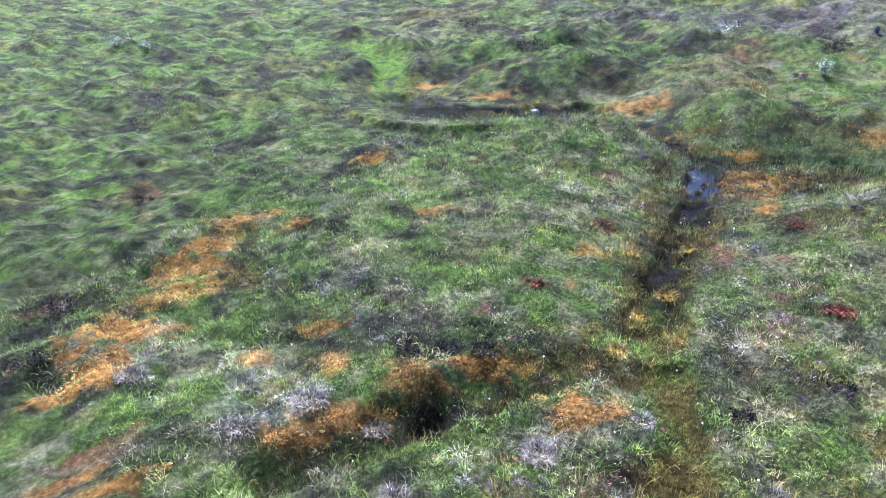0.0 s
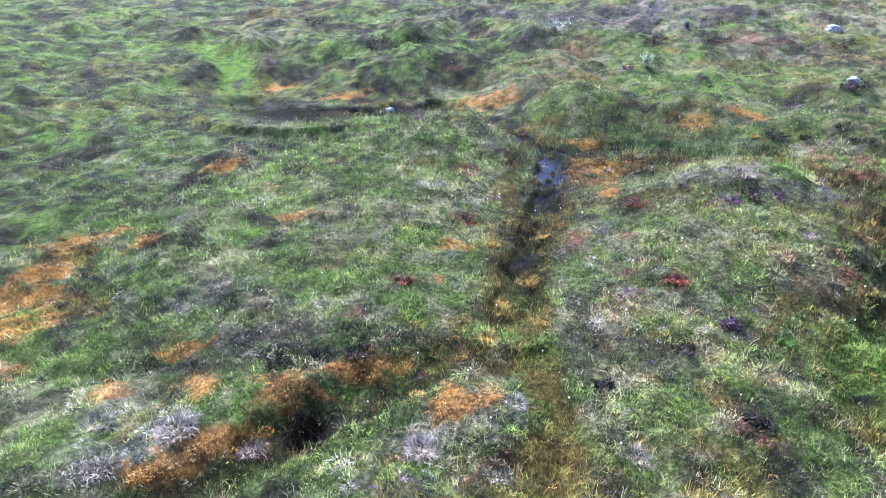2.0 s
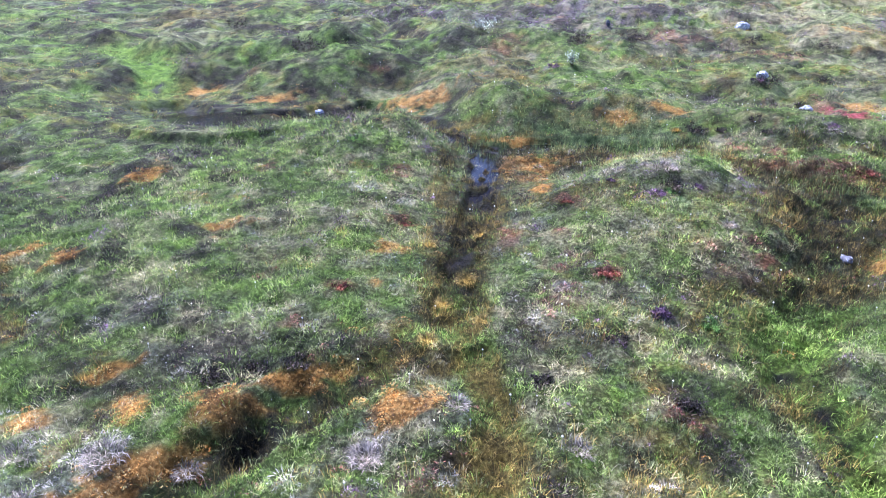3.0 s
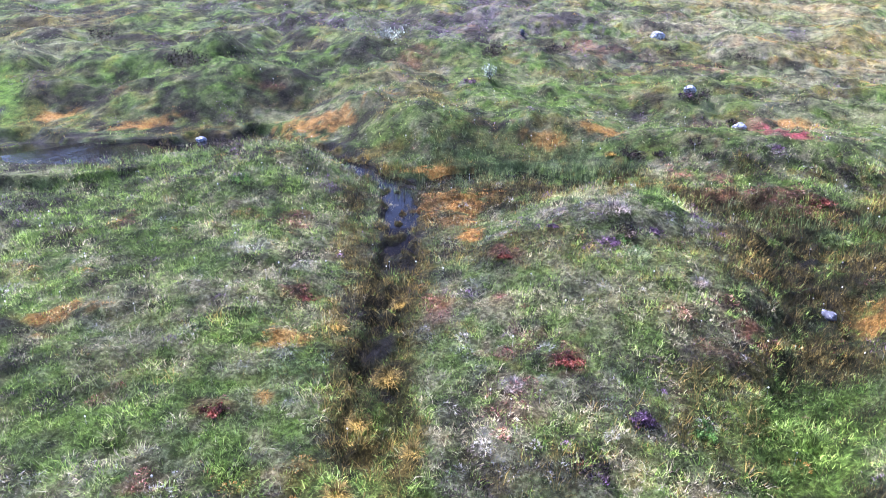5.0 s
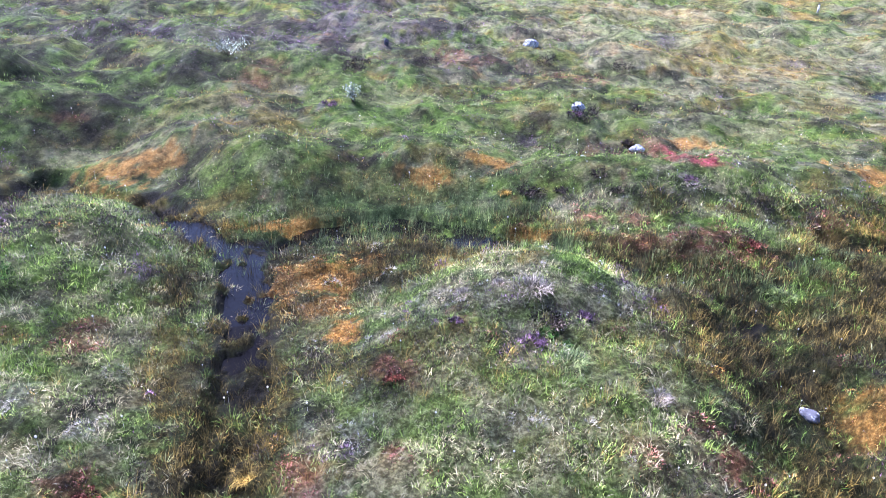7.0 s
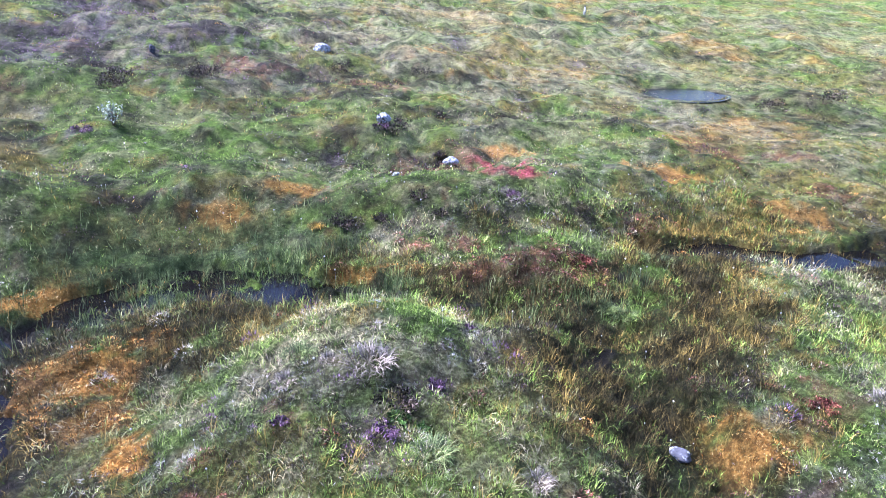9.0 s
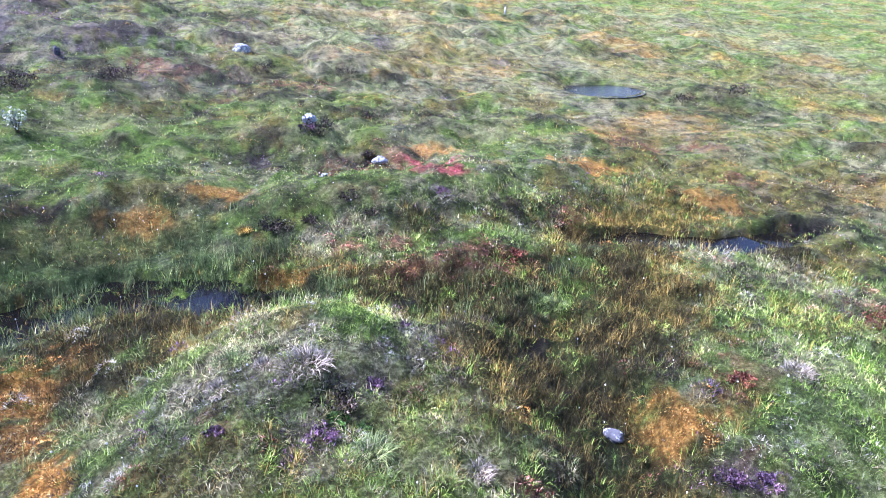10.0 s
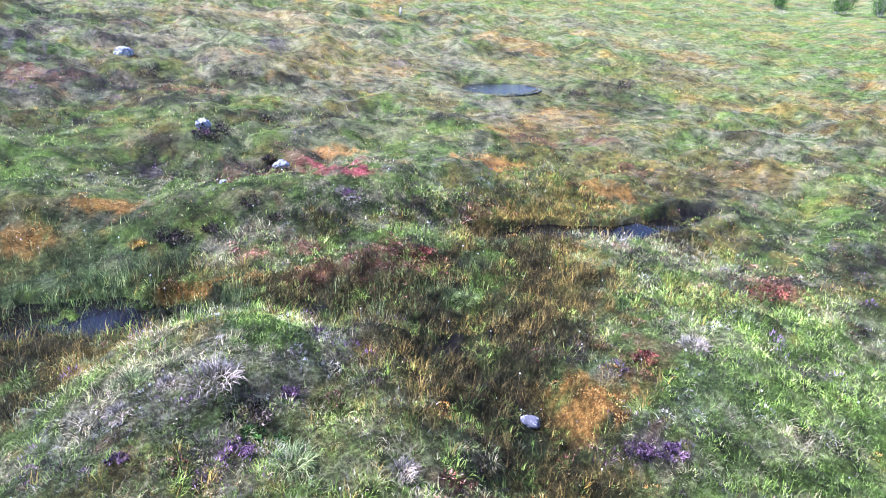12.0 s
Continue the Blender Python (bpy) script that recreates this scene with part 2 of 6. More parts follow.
channel([(2.6, 19.7), (3.4, 19.7), (4.6, 18.9), (5.4, 18.6), (6.0, 18.0), (6.3, 17.2)], 0.95, 0.36, "sedge")
channel([(6.4, 17.5), (6.0, 17.0), (5.7, 16.1), (5.75, 15.4), (5.6, 14.7), (5.4, 14.0), (4.9, 13.0)], 0.85, 0.42, "sedge")
channel([(4.9, 13.1), (4.4, 12.0), (4.2, 11.2), (4.4, 10.5), (4.7, 9.7), (5.0, 8.8)], 0.5, 0.30, "bright")
channel([(5.9, 16.9), (6.8, 16.8), (7.6, 17.3), (8.6, 18.1)], 0.9, 0.2, "sedge")
channel([(6.5, 17.6), (7.4, 18.6), (9.2, 19.4), (10.3, 19.4)], 1.0, 0.28, "sedge")
stream([(9.2, 19.9, 1.86), (10.2, 19.6, 1.84), (10.9, 18.9, 1.82), (11.6, 18.3, 1.82), (12.6, 18.2, 1.84), (14.0, 18.3, 1.9)], 0.62, 1.4, 0.20, 1.2, "mud")

# dark peat holes by the stones and at the drain's mouth
channel([(6.25, 24.95), (6.65, 25.0)], 0.32, 0.25, "mud")
channel([(5.95, 15.0), (6.0, 15.5)], 0.30, 0.48, "mud")
channel([(-2.1, 7.95), (-2.15, 7.6)], 0.22, 0.42, "mud")

# wide shallow hollows round the brook
hollow(-0.6, 18.4, 2.4, 2.0, 10, 0.40)
hollow(0.6, 20.6, 3.0, 1.4, 0, 0.14)
hollow(-10.2, 23.0, 4.6, 3.0, 25, 0.65)
hollow(-3.9, 21.4, 1.8, 1.4, -35, 0.35)
hollow(1.8, 12.5, 3.0, 3.5, 0, 0.18)
hollow(5.0, 28.0, 5.0, 8.0, 0, 0.27)

mound(2.3, 15.7, 2.1, 3.0, -8, 0.34)
mound(2.6, 17.3, 1.6, 1.3, 10, 0.60)
mound(1.5, 11.5, 1.6, 3.0, 0, 0.14)
mound(-5.2, 17.6, 2.3, 1.4, 38, 0.38)
mound(-4.6, 19.1, 1.1, 0.9, 25, 0.50)
mound(-3.6, 15.8, 1.8, 2.2, 20, 0.08)
mound(-5.0, 13.0, 3.5, 3.5, 20, 0.15)
mound(-9.7, 24.9, 3.0, 1.6, 26, 1.0)
mound(-5.3, 24.3, 1.6, 0.9, 20, 0.30)
mound(-2.6, 23.1, 1.5, 1.2, 5, 0.40)
mound(6.5, 22.3, 3.0, 1.3, -14, 0.58)
mound(5.2, 27.2, 2.2, 1.4, -12, 0.34)
mound(1.6, 23.8, 2.0, 0.9, 0, 0.36)
mound(22.3, 27.6, 2.0, 1.3, -40, 0.55)
mound(8.2, 14.4, 1.3, 1.6, -40, 0.22)
mound(-2.9, 7.9, 1.0, 0.8, 0, 0.12)
mound(0.0, 8.6, 0.7, 0.7, 0, 0.22)
mound(-15.5, 23.5, 2.5, 1.2, 35, 0.35)
mound(-12.5, 27.0, 3.0, 1.2, 20, 0.5)
mound(-5.0, 30.3, 3.0, 1.8, 10, 0.45)
mound(-0.7, 19.0, 0.6, 0.5, 5, 0.06)


def oval(x, y, cx, cy, rx, ry, turn):
    c, s = math.cos(turn), math.sin(turn)
    return np.hypot(((x - cx) * c + (y - cy) * s) / rx, ((y - cy) * c - (x - cx) * s) / ry)


def wetness(x, y):
    """How deep in a bed, from 0 to 1, and the carved depth."""
    wob = 0.55 * (layered(x, y, 0.7, 3.0) - 0.5)
    carve = np.zeros(np.shape(x))
    share = {}
    for points, half, depth, cover in CHANNELS:
        d = off_line(x, y, points) / half + wob
        f = 1 - np.clip((d - 0.35) / 1.0, 0, 1)
        f = f * f * (3 - 2 * f)
        carve = np.maximum(carve, f * depth)
        share[cover] = np.maximum(share.get(cover, 0.0), np.clip((1.65 if cover == "mud" else 1.5) - d * 1.2, 0, 1))
    return carve, share


POOL = (18.3, 29.9, 1.3, 1.8, radians(-40))
POOL_LEVEL = float(slope(18.3, 29.9)) - 0.05


def sunk(x, y):
    """The hillside with its wide hollows."""
    down = np.zeros(np.shape(x))
    for cx, cy, rx, ry, turn, deep in HOLLOWS:
        down = np.maximum(down, deep * np.exp(-oval(x, y, cx, cy, rx, ry, turn) ** 2.5))
    return slope(x, y) - down


def height(x, y):
    """The height of the turf."""
    x, y = np.asarray(x, float), np.asarray(y, float)
    carve, _ = wetness(x, y)
    dry = 1 - np.clip(carve / 0.4, 0, 1)
    away = np.hypot(x - 1.5, y - 12)
    far = np.clip((away - 7) / 12, 0, 1)
    lumps = np.abs(2 * layered(x, y * 1.25, 3.4, 1.0, 2) - 1)
    bumps = layered(x, y, 0.75, 9.0, 3) - 0.5
    knobs = np.clip(layered(x, y * 1.2, 1.9, 21.0, 2) - 0.52, 0, 1)
    calm = np.exp(-oval(x, y, 18.0, 28.5, 5.0, 5.5, 0.0) ** 4)
    h = (0.14 + 0.46 * far) * (lumps - 0.28) + (0.25 + 0.08 * far) * bumps + 0.75 * far * knobs + 0.15 * (layered(x, y, 0.3, 77.0, 2) - 0.5)
    h = h * (1 - 0.9 * calm)
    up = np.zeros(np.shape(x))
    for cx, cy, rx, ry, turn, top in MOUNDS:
        up = np.maximum(up, top * np.exp(-oval(x, y, cx, cy, rx, ry, turn) ** 3))
    bed = 0.30 * np.clip(carve / 0.3, 0, 1) * (layered(x, y, 0.24, 33.0, 2) - 0.5)
    base, dip = sunk(x, y), np.zeros(np.shape(x))
    wob = 0.5 * (layered(x, y, 0.8, 3.0) - 0.5)
    cut = np.full(np.shape(x), 99.0)
    for points, half, reach, deep, rough in STREAMS:
        d, level = nearest(x, y, points)
        pull = np.exp(-(d / reach) ** 3)
        base = base + (np.minimum(base, level + 0.10) - base) * pull
        base = np.maximum(base, level + 0.07 - 2.5 * np.clip(d / half - 1.7, 0, 9))
        dip = np.maximum(dip, pull)
        f = 1 - np.clip((d / half + wob - 0.55) / 0.75, 0, 1)
        cut = np.minimum(cut, level + 0.6 + 9 * (1 - np.clip(2.2 - d / half, 0, 1)) - (0.6 + deep) * f * f * (3 - 2 * f) + rough * bed * f)
    z = base + bed * (1 - dip) + h * (1 - 0.88 * dip) * (0.15 + 0.85 * dry) + up * (0.3 + 0.7 * dry) - carve * (1 - dip)
    z = np.minimum(z, cut)
    # the round pool lies level in the slope
    r = oval(x, y, *POOL)
    rim = np.clip((1.7 - r) / 0.55, 0, 1)
    z = z + (POOL_LEVEL + 0.03 - z) * rim
    return z + (POOL_LEVEL - 0.15 - z) * np.clip((1.12 - r + 0.3 * bumps) / 0.15, 0, 1)

# ---- where each plant stands ----
# stands of orange bog moss
patch("orange", -2.62, 7.95, 0.31, 0.17, 41)
patch("orange", -2.35, 8.34, 0.39, 0.09, 37)
patch("orange", -2.15, 8.86, 0.48, 0.07, 33)
patch("orange", -1.80, 9.26, 0.29, 0.08, 30)
patch("orange", -2.92, 7.08, 0.59, 0.13, 48)
patch("orange", -3.17, 6.57, 0.33, 0.08, 52)
patch("orange", -6.54, 5.73, 0.42, 0.41, 70)
patch("orange", -6.50, 5.23, 0.37, 0.27, 73)
patch("orange", -7.05, 6.52, 0.50, 0.25, 67)
patch("orange", -7.52, 7.68, 0.48, 0.37, 62)
patch("orange", -8.43, 8.88, 0.47, 0.27, 59)
patch("orange", -8.61, 10.55, 0.45, 0.13, 53)
patch("orange", -4.52, 8.43, 0.40, 0.12, 48)
patch("orange", -4.72, 4.41, 0.35, 0.14, 75)
patch("orange", -4.13, 4.76, 0.33, 0.12, 71)
patch("orange", -0.46, 8.76, 0.37, 0.17, 22)
patch("orange", -9.22, 14.28, 0.42, 0.17, 44)
patch("orange", -4.86, 7.30, 0.24, 0.18, 56)
patch("orange", -5.52, 12.59, 0.42, 0.23, 37)
patch("orange", -3.89, 7.83, 0.13, 0.40, 48)
patch("orange", -7.22, 5.74, 0.20, 0.19, 71)
patch("orange", -8.97, 9.93, 0.38, 0.33, 56)
patch("orange", -7.90, 10.57, 0.36, 0.22, 51)
patch("orange", -0.67, 18.53, 0.59, 0.26, 8)
patch("orange", -0.94, 18.65, 0.36, 0.15, 9)
patch("orange", -0.13, 16.92, 0.21, 0.19, 7)
patch("orange", -1.67, 21.04, 0.61, 0.28, 10)
patch("orange", -2.22, 12.66, 0.27, 0.13, 27)
patch("orange", 2.75, 23.32, 0.49, 0.21, -6)
patch("orange", -0.45, 17.79, 0.34, 0.39, 8)
patch("orange", -1.99, 11.48, 0.11, 0.08, 31)
patch("orange", -10.72, 22.51, 0.86, 0.18, 36)
patch("orange", -14.03, 22.74, 0.72, 0.25, 43)
patch("orange", -5.25, 23.56, 0.63, 0.24, 20)
patch("orange", -6.24, 23.41, 0.64, 0.61, 23)
patch("orange", 6.42, 15.05, 0.46, 0.22, -50)
patch("orange", 6.40, 14.75, 0.27, 0.11, -52)
patch("orange", 6.64, 15.32, 0.31, 0.06, -50)
patch("orange", 3.99, 20.18, 0.49, 0.12, -17)
patch("orange", 2.91, 20.55, 0.39, 0.17, -11)
patch("orange", 11.75, 22.60, 0.90, 0.29, -42)
patch("orange", 1.22, 22.76, 0.46, 0.24, -1)
patch("orange", 9.94, 34.07, 0.94, 0.19, -21)
patch("orange", 8.30, 25.04, 0.60, 0.24, -27)
patch("orange", 4.78, 15.57, 0.21, 0.16, -37)
patch("orange", 12.68, 20.13, 0.84, 0.30, -51)
# stands of bleached grass
patch("straw", -0.72, 8.15, 0.32, 0.19, 26)
patch("straw", -0.20, 8.44, 0.21, 0.14, 21)
patch("straw", -1.63, 6.54, 0.33, 0.09, 43)
patch("straw", -5.56, 4.63, 0.30, 0.26, 75)
patch("straw", -3.19, 6.87, 0.21, 0.15, 51)
patch("straw", -3.37, 9.39, 0.53, 0.29, 38)
patch("straw", -3.02, 10.28, 0.37, 0.28, 33)
patch("straw", -5.83, 10.44, 0.65, 0.51, 45)
patch("straw", 1.60, 8.93, 0.22, 0.10, 4)
patch("straw", -10.80, 22.76, 0.62, 0.21, 32)
patch("straw", -10.54, 13.60, 0.77, 0.42, 49)
patch("straw", -5.69, 6.63, 0.45, 0.39, 62)
patch("straw", -4.64, 7.32, 0.51, 0.30, 55)
patch("straw", -4.26, 11.73, 0.64, 0.35, 34)
patch("straw", -4.16, 9.50, 0.37, 0.25, 42)
patch("straw", -4.20, 26.27, 1.12, 0.35, 15)
patch("straw", -2.49, 28.18, 0.60, 0.27, 9)
patch("straw", 9.58, 33.93, 1.63, 1.15, -17)
patch("straw", -18.74, 29.22, 2.04, 0.53, 41)
patch("straw", -5.30, 23.70, 0.96, 0.35, 20)
patch("straw", -7.15, 24.20, 0.82, 0.47, 25)
patch("straw", 0.19, 11.33, 0.19, 0.11, 10)
patch("straw", 0.97, 12.16, 0.35, 0.19, 1)
patch("straw", -4.65, 23.91, 0.48, 0.25, 18)
patch("straw", -3.96, 27.68, 1.16, 0.32, 13)
patch("straw", 0.83, 28.37, 1.01, 0.39, 1)
patch("straw", -0.98, 25.37, 0.70, 0.34, 6)
patch("straw", 2.02, 23.91, 0.66, 0.14, -3)
patch("straw", -2.99, 15.28, 0.37, 0.19, 24)
patch("straw", -2.48, 15.44, 0.28, 0.26, 21)
patch("straw", 3.92, 14.16, 0.43, 0.30, -20)
patch("straw", 9.91, 30.52, 1.68, 0.50, -20)
patch("straw", 9.23, 36.84, 5.92, 1.79, -15)
patch("straw", 14.31, 40.45, 4.78, 1.43, -21)
patch("straw", 0.87, 14.02, 0.81, 0.49, 2)
patch("straw", 2.44, 14.51, 1.03, 0.56, -9)
patch("straw", 3.45, 13.74, 0.82, 0.38, -17)
patch("straw", 1.61, 12.21, 0.98, 0.34, -5)
patch("straw", 3.05, 16.35, 0.81, 0.32, -11)
patch("straw", -2.20, 13.31, 0.48, 0.43, 25)
patch("straw", -3.21, 14.12, 0.54, 0.32, 29)
patch("straw", 2.92, 17.51, 0.53, 0.14, -15)
patch("straw", 2.32, 17.37, 0.37, 0.15, -11)
patch("straw", 3.34, 17.06, 0.44, 0.14, -19)
patch("straw", 1.77, 16.63, 0.28, 0.19, -7)
patch("straw", 2.72, 16.65, 0.35, 0.12, -15)
patch("straw", 20.07, 34.48, 7.58, 2.23, -39)
patch("straw", 14.49, 30.61, 3.25, 1.25, -34)
patch("straw", 13.45, 42.30, 9.91, 1.94, -21)
patch("straw", 15.06, 26.26, 0.97, 0.68, -42)
patch("straw", 42.57, 43.31, 8.52, 6.90, -52)
patch("straw", 9.10, 14.76, 0.55, 0.29, -63)
patch("straw", 3.71, 14.82, 0.36, 0.13, -32)
patch("straw", 4.76, 14.78, 0.27, 0.21, -41)
patch("straw", 3.91, 20.83, 0.51, 0.20, -16)
patch("straw", 3.06, 15.42, 0.37, 0.16, -23)
patch("straw", 11.06, 25.47, 1.33, 0.33, -34)
patch("straw", 1.85, 23.50, 0.75, 0.11, -3)
patch("straw", 0.58, 27.81, 0.95, 0.48, 2)
patch("straw", 11.22, 16.64, 0.69, 0.37, -59)
patch("straw", 16.53, 25.19, 1.19, 0.84, -47)
patch("straw", 1.77, 17.32, 0.44, 0.24, -6)
patch("straw", 34.28, 29.64, 3.51, 2.72, -60)
patch("straw", 2.76, 17.11, 0.88, 0.30, -15)
patch("straw", 2.10, 16.62, 0.55, 0.33, -10)
patch("straw", 3.31, 16.67, 0.43, 0.30, -20)
patch("straw", 3.40, 15.60, 0.51, 0.39, -25)
patch("straw", 3.73, 15.19, 0.38, 0.26, -30)
# stands of grey lichen
patch("lichen", -6.01, 6.13, 0.36, 0.49, 66)
patch("lichen", -3.61, 7.16, 0.35, 0.21, 51)
patch("lichen", -3.81, 6.39, 0.46, 0.19, 57)
patch("lichen", -4.53, 6.76, 0.25, 0.18, 57)
patch("lichen", -5.89, 5.34, 0.18, 0.18, 71)
patch("lichen", -5.42, 9.59, 0.60, 0.52, 47)
patch("lichen", 1.05, 9.78, 0.23, 0.17, 7)
patch("lichen", 0.35, 7.98, 0.27, 0.08, 17)
patch("lichen", 1.46, 10.76, 0.51, 0.29, 4)
patch("lichen", 2.21, 11.80, 0.28, 0.32, -1)
patch("lichen", 0.79, 13.12, 0.26, 0.14, 7)
patch("lichen", -2.39, 12.02, 0.31, 0.14, 25)
patch("lichen", -7.69, 6.81, 0.21, 0.19, 66)
patch("lichen", 0.24, 8.72, 0.14, 0.15, 16)
patch("lichen", -0.85, 8.57, 0.13, 0.13, 25)
patch("lichen", -0.01, 8.50, 0.14, 0.19, 19)
patch("lichen", -3.50, 8.73, 0.26, 0.19, 42)
patch("lichen", -3.07, 9.29, 0.26, 0.23, 37)
patch("lichen", 1.07, 9.82, 0.20, 0.16, 8)
patch("lichen", 1.72, 10.62, 0.42, 0.29, 2)
patch("lichen", 2.45, 11.98, 0.28, 0.26, -3)
patch("lichen", 0.99, 13.67, 0.43, 0.15, 5)
patch("lichen", 2.82, 17.18, 0.97, 0.19, -3)
patch("lichen", 2.00, 14.58, 0.69, 0.19, 0)
patch("lichen", 1.36, 12.23, 0.39, 0.31, 4)
patch("lichen", -2.37, 12.00, 0.41, 0.12, 25)
patch("lichen", 0.88, 11.32, 0.27, 0.34, 7)
patch("lichen", 2.53, 16.94, 0.85, 0.32, -8)
patch("lichen", 2.45, 17.09, 0.43, 0.22, -7)
patch("lichen", 3.38, 16.85, 0.53, 0.18, -12)
patch("lichen", 2.20, 14.52, 0.34, 0.18, -8)
patch("lichen", 2.32, 12.82, 0.22, 0.14, -10)
patch("lichen", 2.56, 11.94, 0.24, 0.16, -14)
patch("lichen", 2.36, 12.22, 0.21, 0.18, -12)
patch("lichen", 0.78, 13.12, 0.23, 0.14, 3)
patch("lichen", -2.42, 11.98, 0.37, 0.10, 32)
patch("lichen", -2.57, 12.75, 0.23, 0.09, 29)
patch("lichen", -2.65, 14.68, 0.18, 0.10, 24)
patch("lichen", 1.11, 16.94, 0.52, 0.49, 0)
patch("lichen", -0.32, 14.86, 0.13, 0.17, 9)
patch("lichen", -4.32, 25.25, 0.51, 0.22, 16)
patch("lichen", 0.89, 13.62, 0.16, 0.11, 2)
patch("lichen", -2.23, 12.32, 0.30, 0.13, 29)
patch("lichen", 5.97, 26.35, 0.76, 0.39, -14)
patch("lichen", 4.10, 25.65, 0.29, 0.30, -9)
patch("lichen", 0.08, 13.88, 0.32, 0.12, 8)
patch("lichen", 7.38, 13.92, 0.38, 0.18, -62)
patch("lichen", 2.37, 17.07, 0.51, 0.26, -11)
patch("lichen", 1.99, 16.86, 0.15, 0.16, -8)
patch("lichen", 2.96, 16.44, 0.34, 0.16, -18)
patch("lichen", 2.26, 16.25, 0.26, 0.12, -12)
patch("lichen", 0.51, 16.33, 0.13, 0.10, 6)
patch("lichen", 2.01, 16.41, 0.27, 0.14, -9)
patch("lichen", 11.99, 16.71, 0.29, 0.18, -61)
patch("lichen", 9.10, 14.76, 0.37, 0.19, -63)
patch("lichen", 8.25, 14.70, 0.34, 0.15, -60)
patch("lichen", 2.97, 17.21, 0.45, 0.17, -16)
patch("lichen", 2.96, 17.62, 0.38, 0.13, -15)
patch("lichen", 8.83, 14.06, 0.26, 0.13, -66)
patch("lichen", 15.15, 26.09, 0.96, 0.40, -42)
patch("lichen", 3.40, 15.07, 0.24, 0.10, -28)
# stands of dark heather
patch("heath", -3.42, 8.52, 0.67, 0.49, 42)
patch("heath", -2.75, 9.15, 0.51, 0.30, 36)
patch("heath", -4.15, 5.44, 0.60, 0.33, 65)
patch("heath", -3.71, 5.90, 0.45, 0.25, 60)
patch("heath", -7.44, 5.42, 0.60, 0.33, 73)
patch("heath", -11.85, 7.06, 0.97, 1.07, 72)
patch("heath", -9.05, 7.26, 1.17, 1.05, 67)
patch("heath", -10.11, 6.72, 0.99, 0.83, 71)
patch("heath", -21.17, 15.28, 1.11, 1.20, 61)
patch("heath", -20.57, 13.81, 1.76, 1.29, 64)
patch("heath", 0.69, 15.65, 0.63, 0.32, 6)
patch("heath", 1.06, 12.13, 0.48, 0.38, 6)
patch("heath", 1.67, 10.68, 0.59, 0.35, 2)
patch("heath", 0.16, 8.26, 0.21, 0.19, 18)
patch("heath", -6.04, 17.36, 1.80, 1.34, 29)
patch("heath", -5.55, 14.49, 0.79, 0.59, 32)
patch("heath", -20.29, 23.11, 0.73, 0.46, 47)
patch("heath", -24.37, 22.98, 1.08, 0.65, 52)
patch("heath", -17.79, 9.45, 1.15, 0.75, 71)
patch("heath", -30.62, 14.27, 1.44, 0.63, 70)
patch("heath", -17.23, 21.91, 0.92, 0.52, 45)
patch("heath", -11.23, 26.94, 1.23, 0.44, 28)
patch("heath", -16.40, 29.89, 0.85, 1.59, 34)
patch("heath", -12.68, 8.20, 1.04, 0.69, 69)
patch("heath", -5.07, 8.36, 0.37, 0.21, 51)
patch("heath", -0.53, 30.28, 0.75, 0.70, 5)
patch("heath", -1.79, 28.35, 0.70, 0.52, 8)
patch("heath", 3.41, 12.39, 0.40, 0.39, -8)
patch("heath", 2.83, 10.20, 0.33, 0.26, -6)
patch("heath", 1.36, 10.39, 0.33, 0.23, 5)
patch("heath", 2.38, 13.08, 0.62, 0.25, -2)
patch("heath", 7.11, 28.47, 1.21, 0.97, -11)
patch("heath", -0.72, 30.48, 0.76, 1.75, 6)
patch("heath", -5.01, 27.63, 0.67, 0.27, 16)
patch("heath", -5.89, 17.08, 1.03, 0.69, 33)
patch("heath", 5.11, 21.59, 0.90, 0.21, -15)
patch("heath", 3.63, 21.95, 0.59, 0.18, -9)
patch("heath", 5.97, 26.40, 0.77, 1.12, -14)
patch("heath", 8.06, 28.48, 0.64, 0.53, -17)
patch("heath", -11.43, 26.61, 1.26, 0.42, 32)
patch("heath", -14.37, 23.87, 1.75, 0.37, 41)
patch("heath", -0.94, 30.65, 0.66, 1.48, 5)
patch("heath", 1.38, 32.83, 0.53, 1.15, -1)
patch("heath", -16.89, 29.92, 1.25, 1.29, 37)
patch("heath", 6.40, 32.65, 1.00, 0.31, -11)
patch("heath", 9.64, 32.44, 1.27, 0.21, -18)
patch("heath", -5.19, 18.58, 0.69, 0.32, 27)
patch("heath", -7.48, 25.59, 1.04, 0.31, 24)
patch("heath", 0.28, 11.56, 0.20, 0.20, 9)
patch("heath", 3.15, 22.71, 0.62, 0.47, -7)
patch("heath", 5.65, 21.25, 0.75, 0.21, -17)
patch("heath", -5.14, 33.87, 1.42, 0.59, 13)
patch("heath", -9.05, 30.96, 1.40, 0.34, 22)
patch("heath", -2.31, 34.85, 1.55, 0.73, 7)
patch("heath", -6.08, 28.79, 0.85, 0.16, 18)
patch("heath", 8.56, 26.31, 0.98, 0.85, -20)
patch("heath", -4.34, 24.10, 0.49, 0.26, 17)
patch("heath", 6.53, 14.04, 0.43, 0.15, -58)
patch("heath", 21.78, 26.75, 1.20, 0.50, -52)
patch("heath", 20.23, 27.18, 1.17, 0.33, -49)
patch("heath", 5.32, 21.87, 0.59, 0.18, -21)
patch("heath", 5.21, 22.53, 0.51, 0.53, -19)
patch("heath", 6.58, 21.37, 0.48, 0.15, -27)
patch("heath", 3.11, 26.05, 0.72, 0.33, -8)
patch("heath", 4.02, 25.01, 0.56, 0.43, -12)
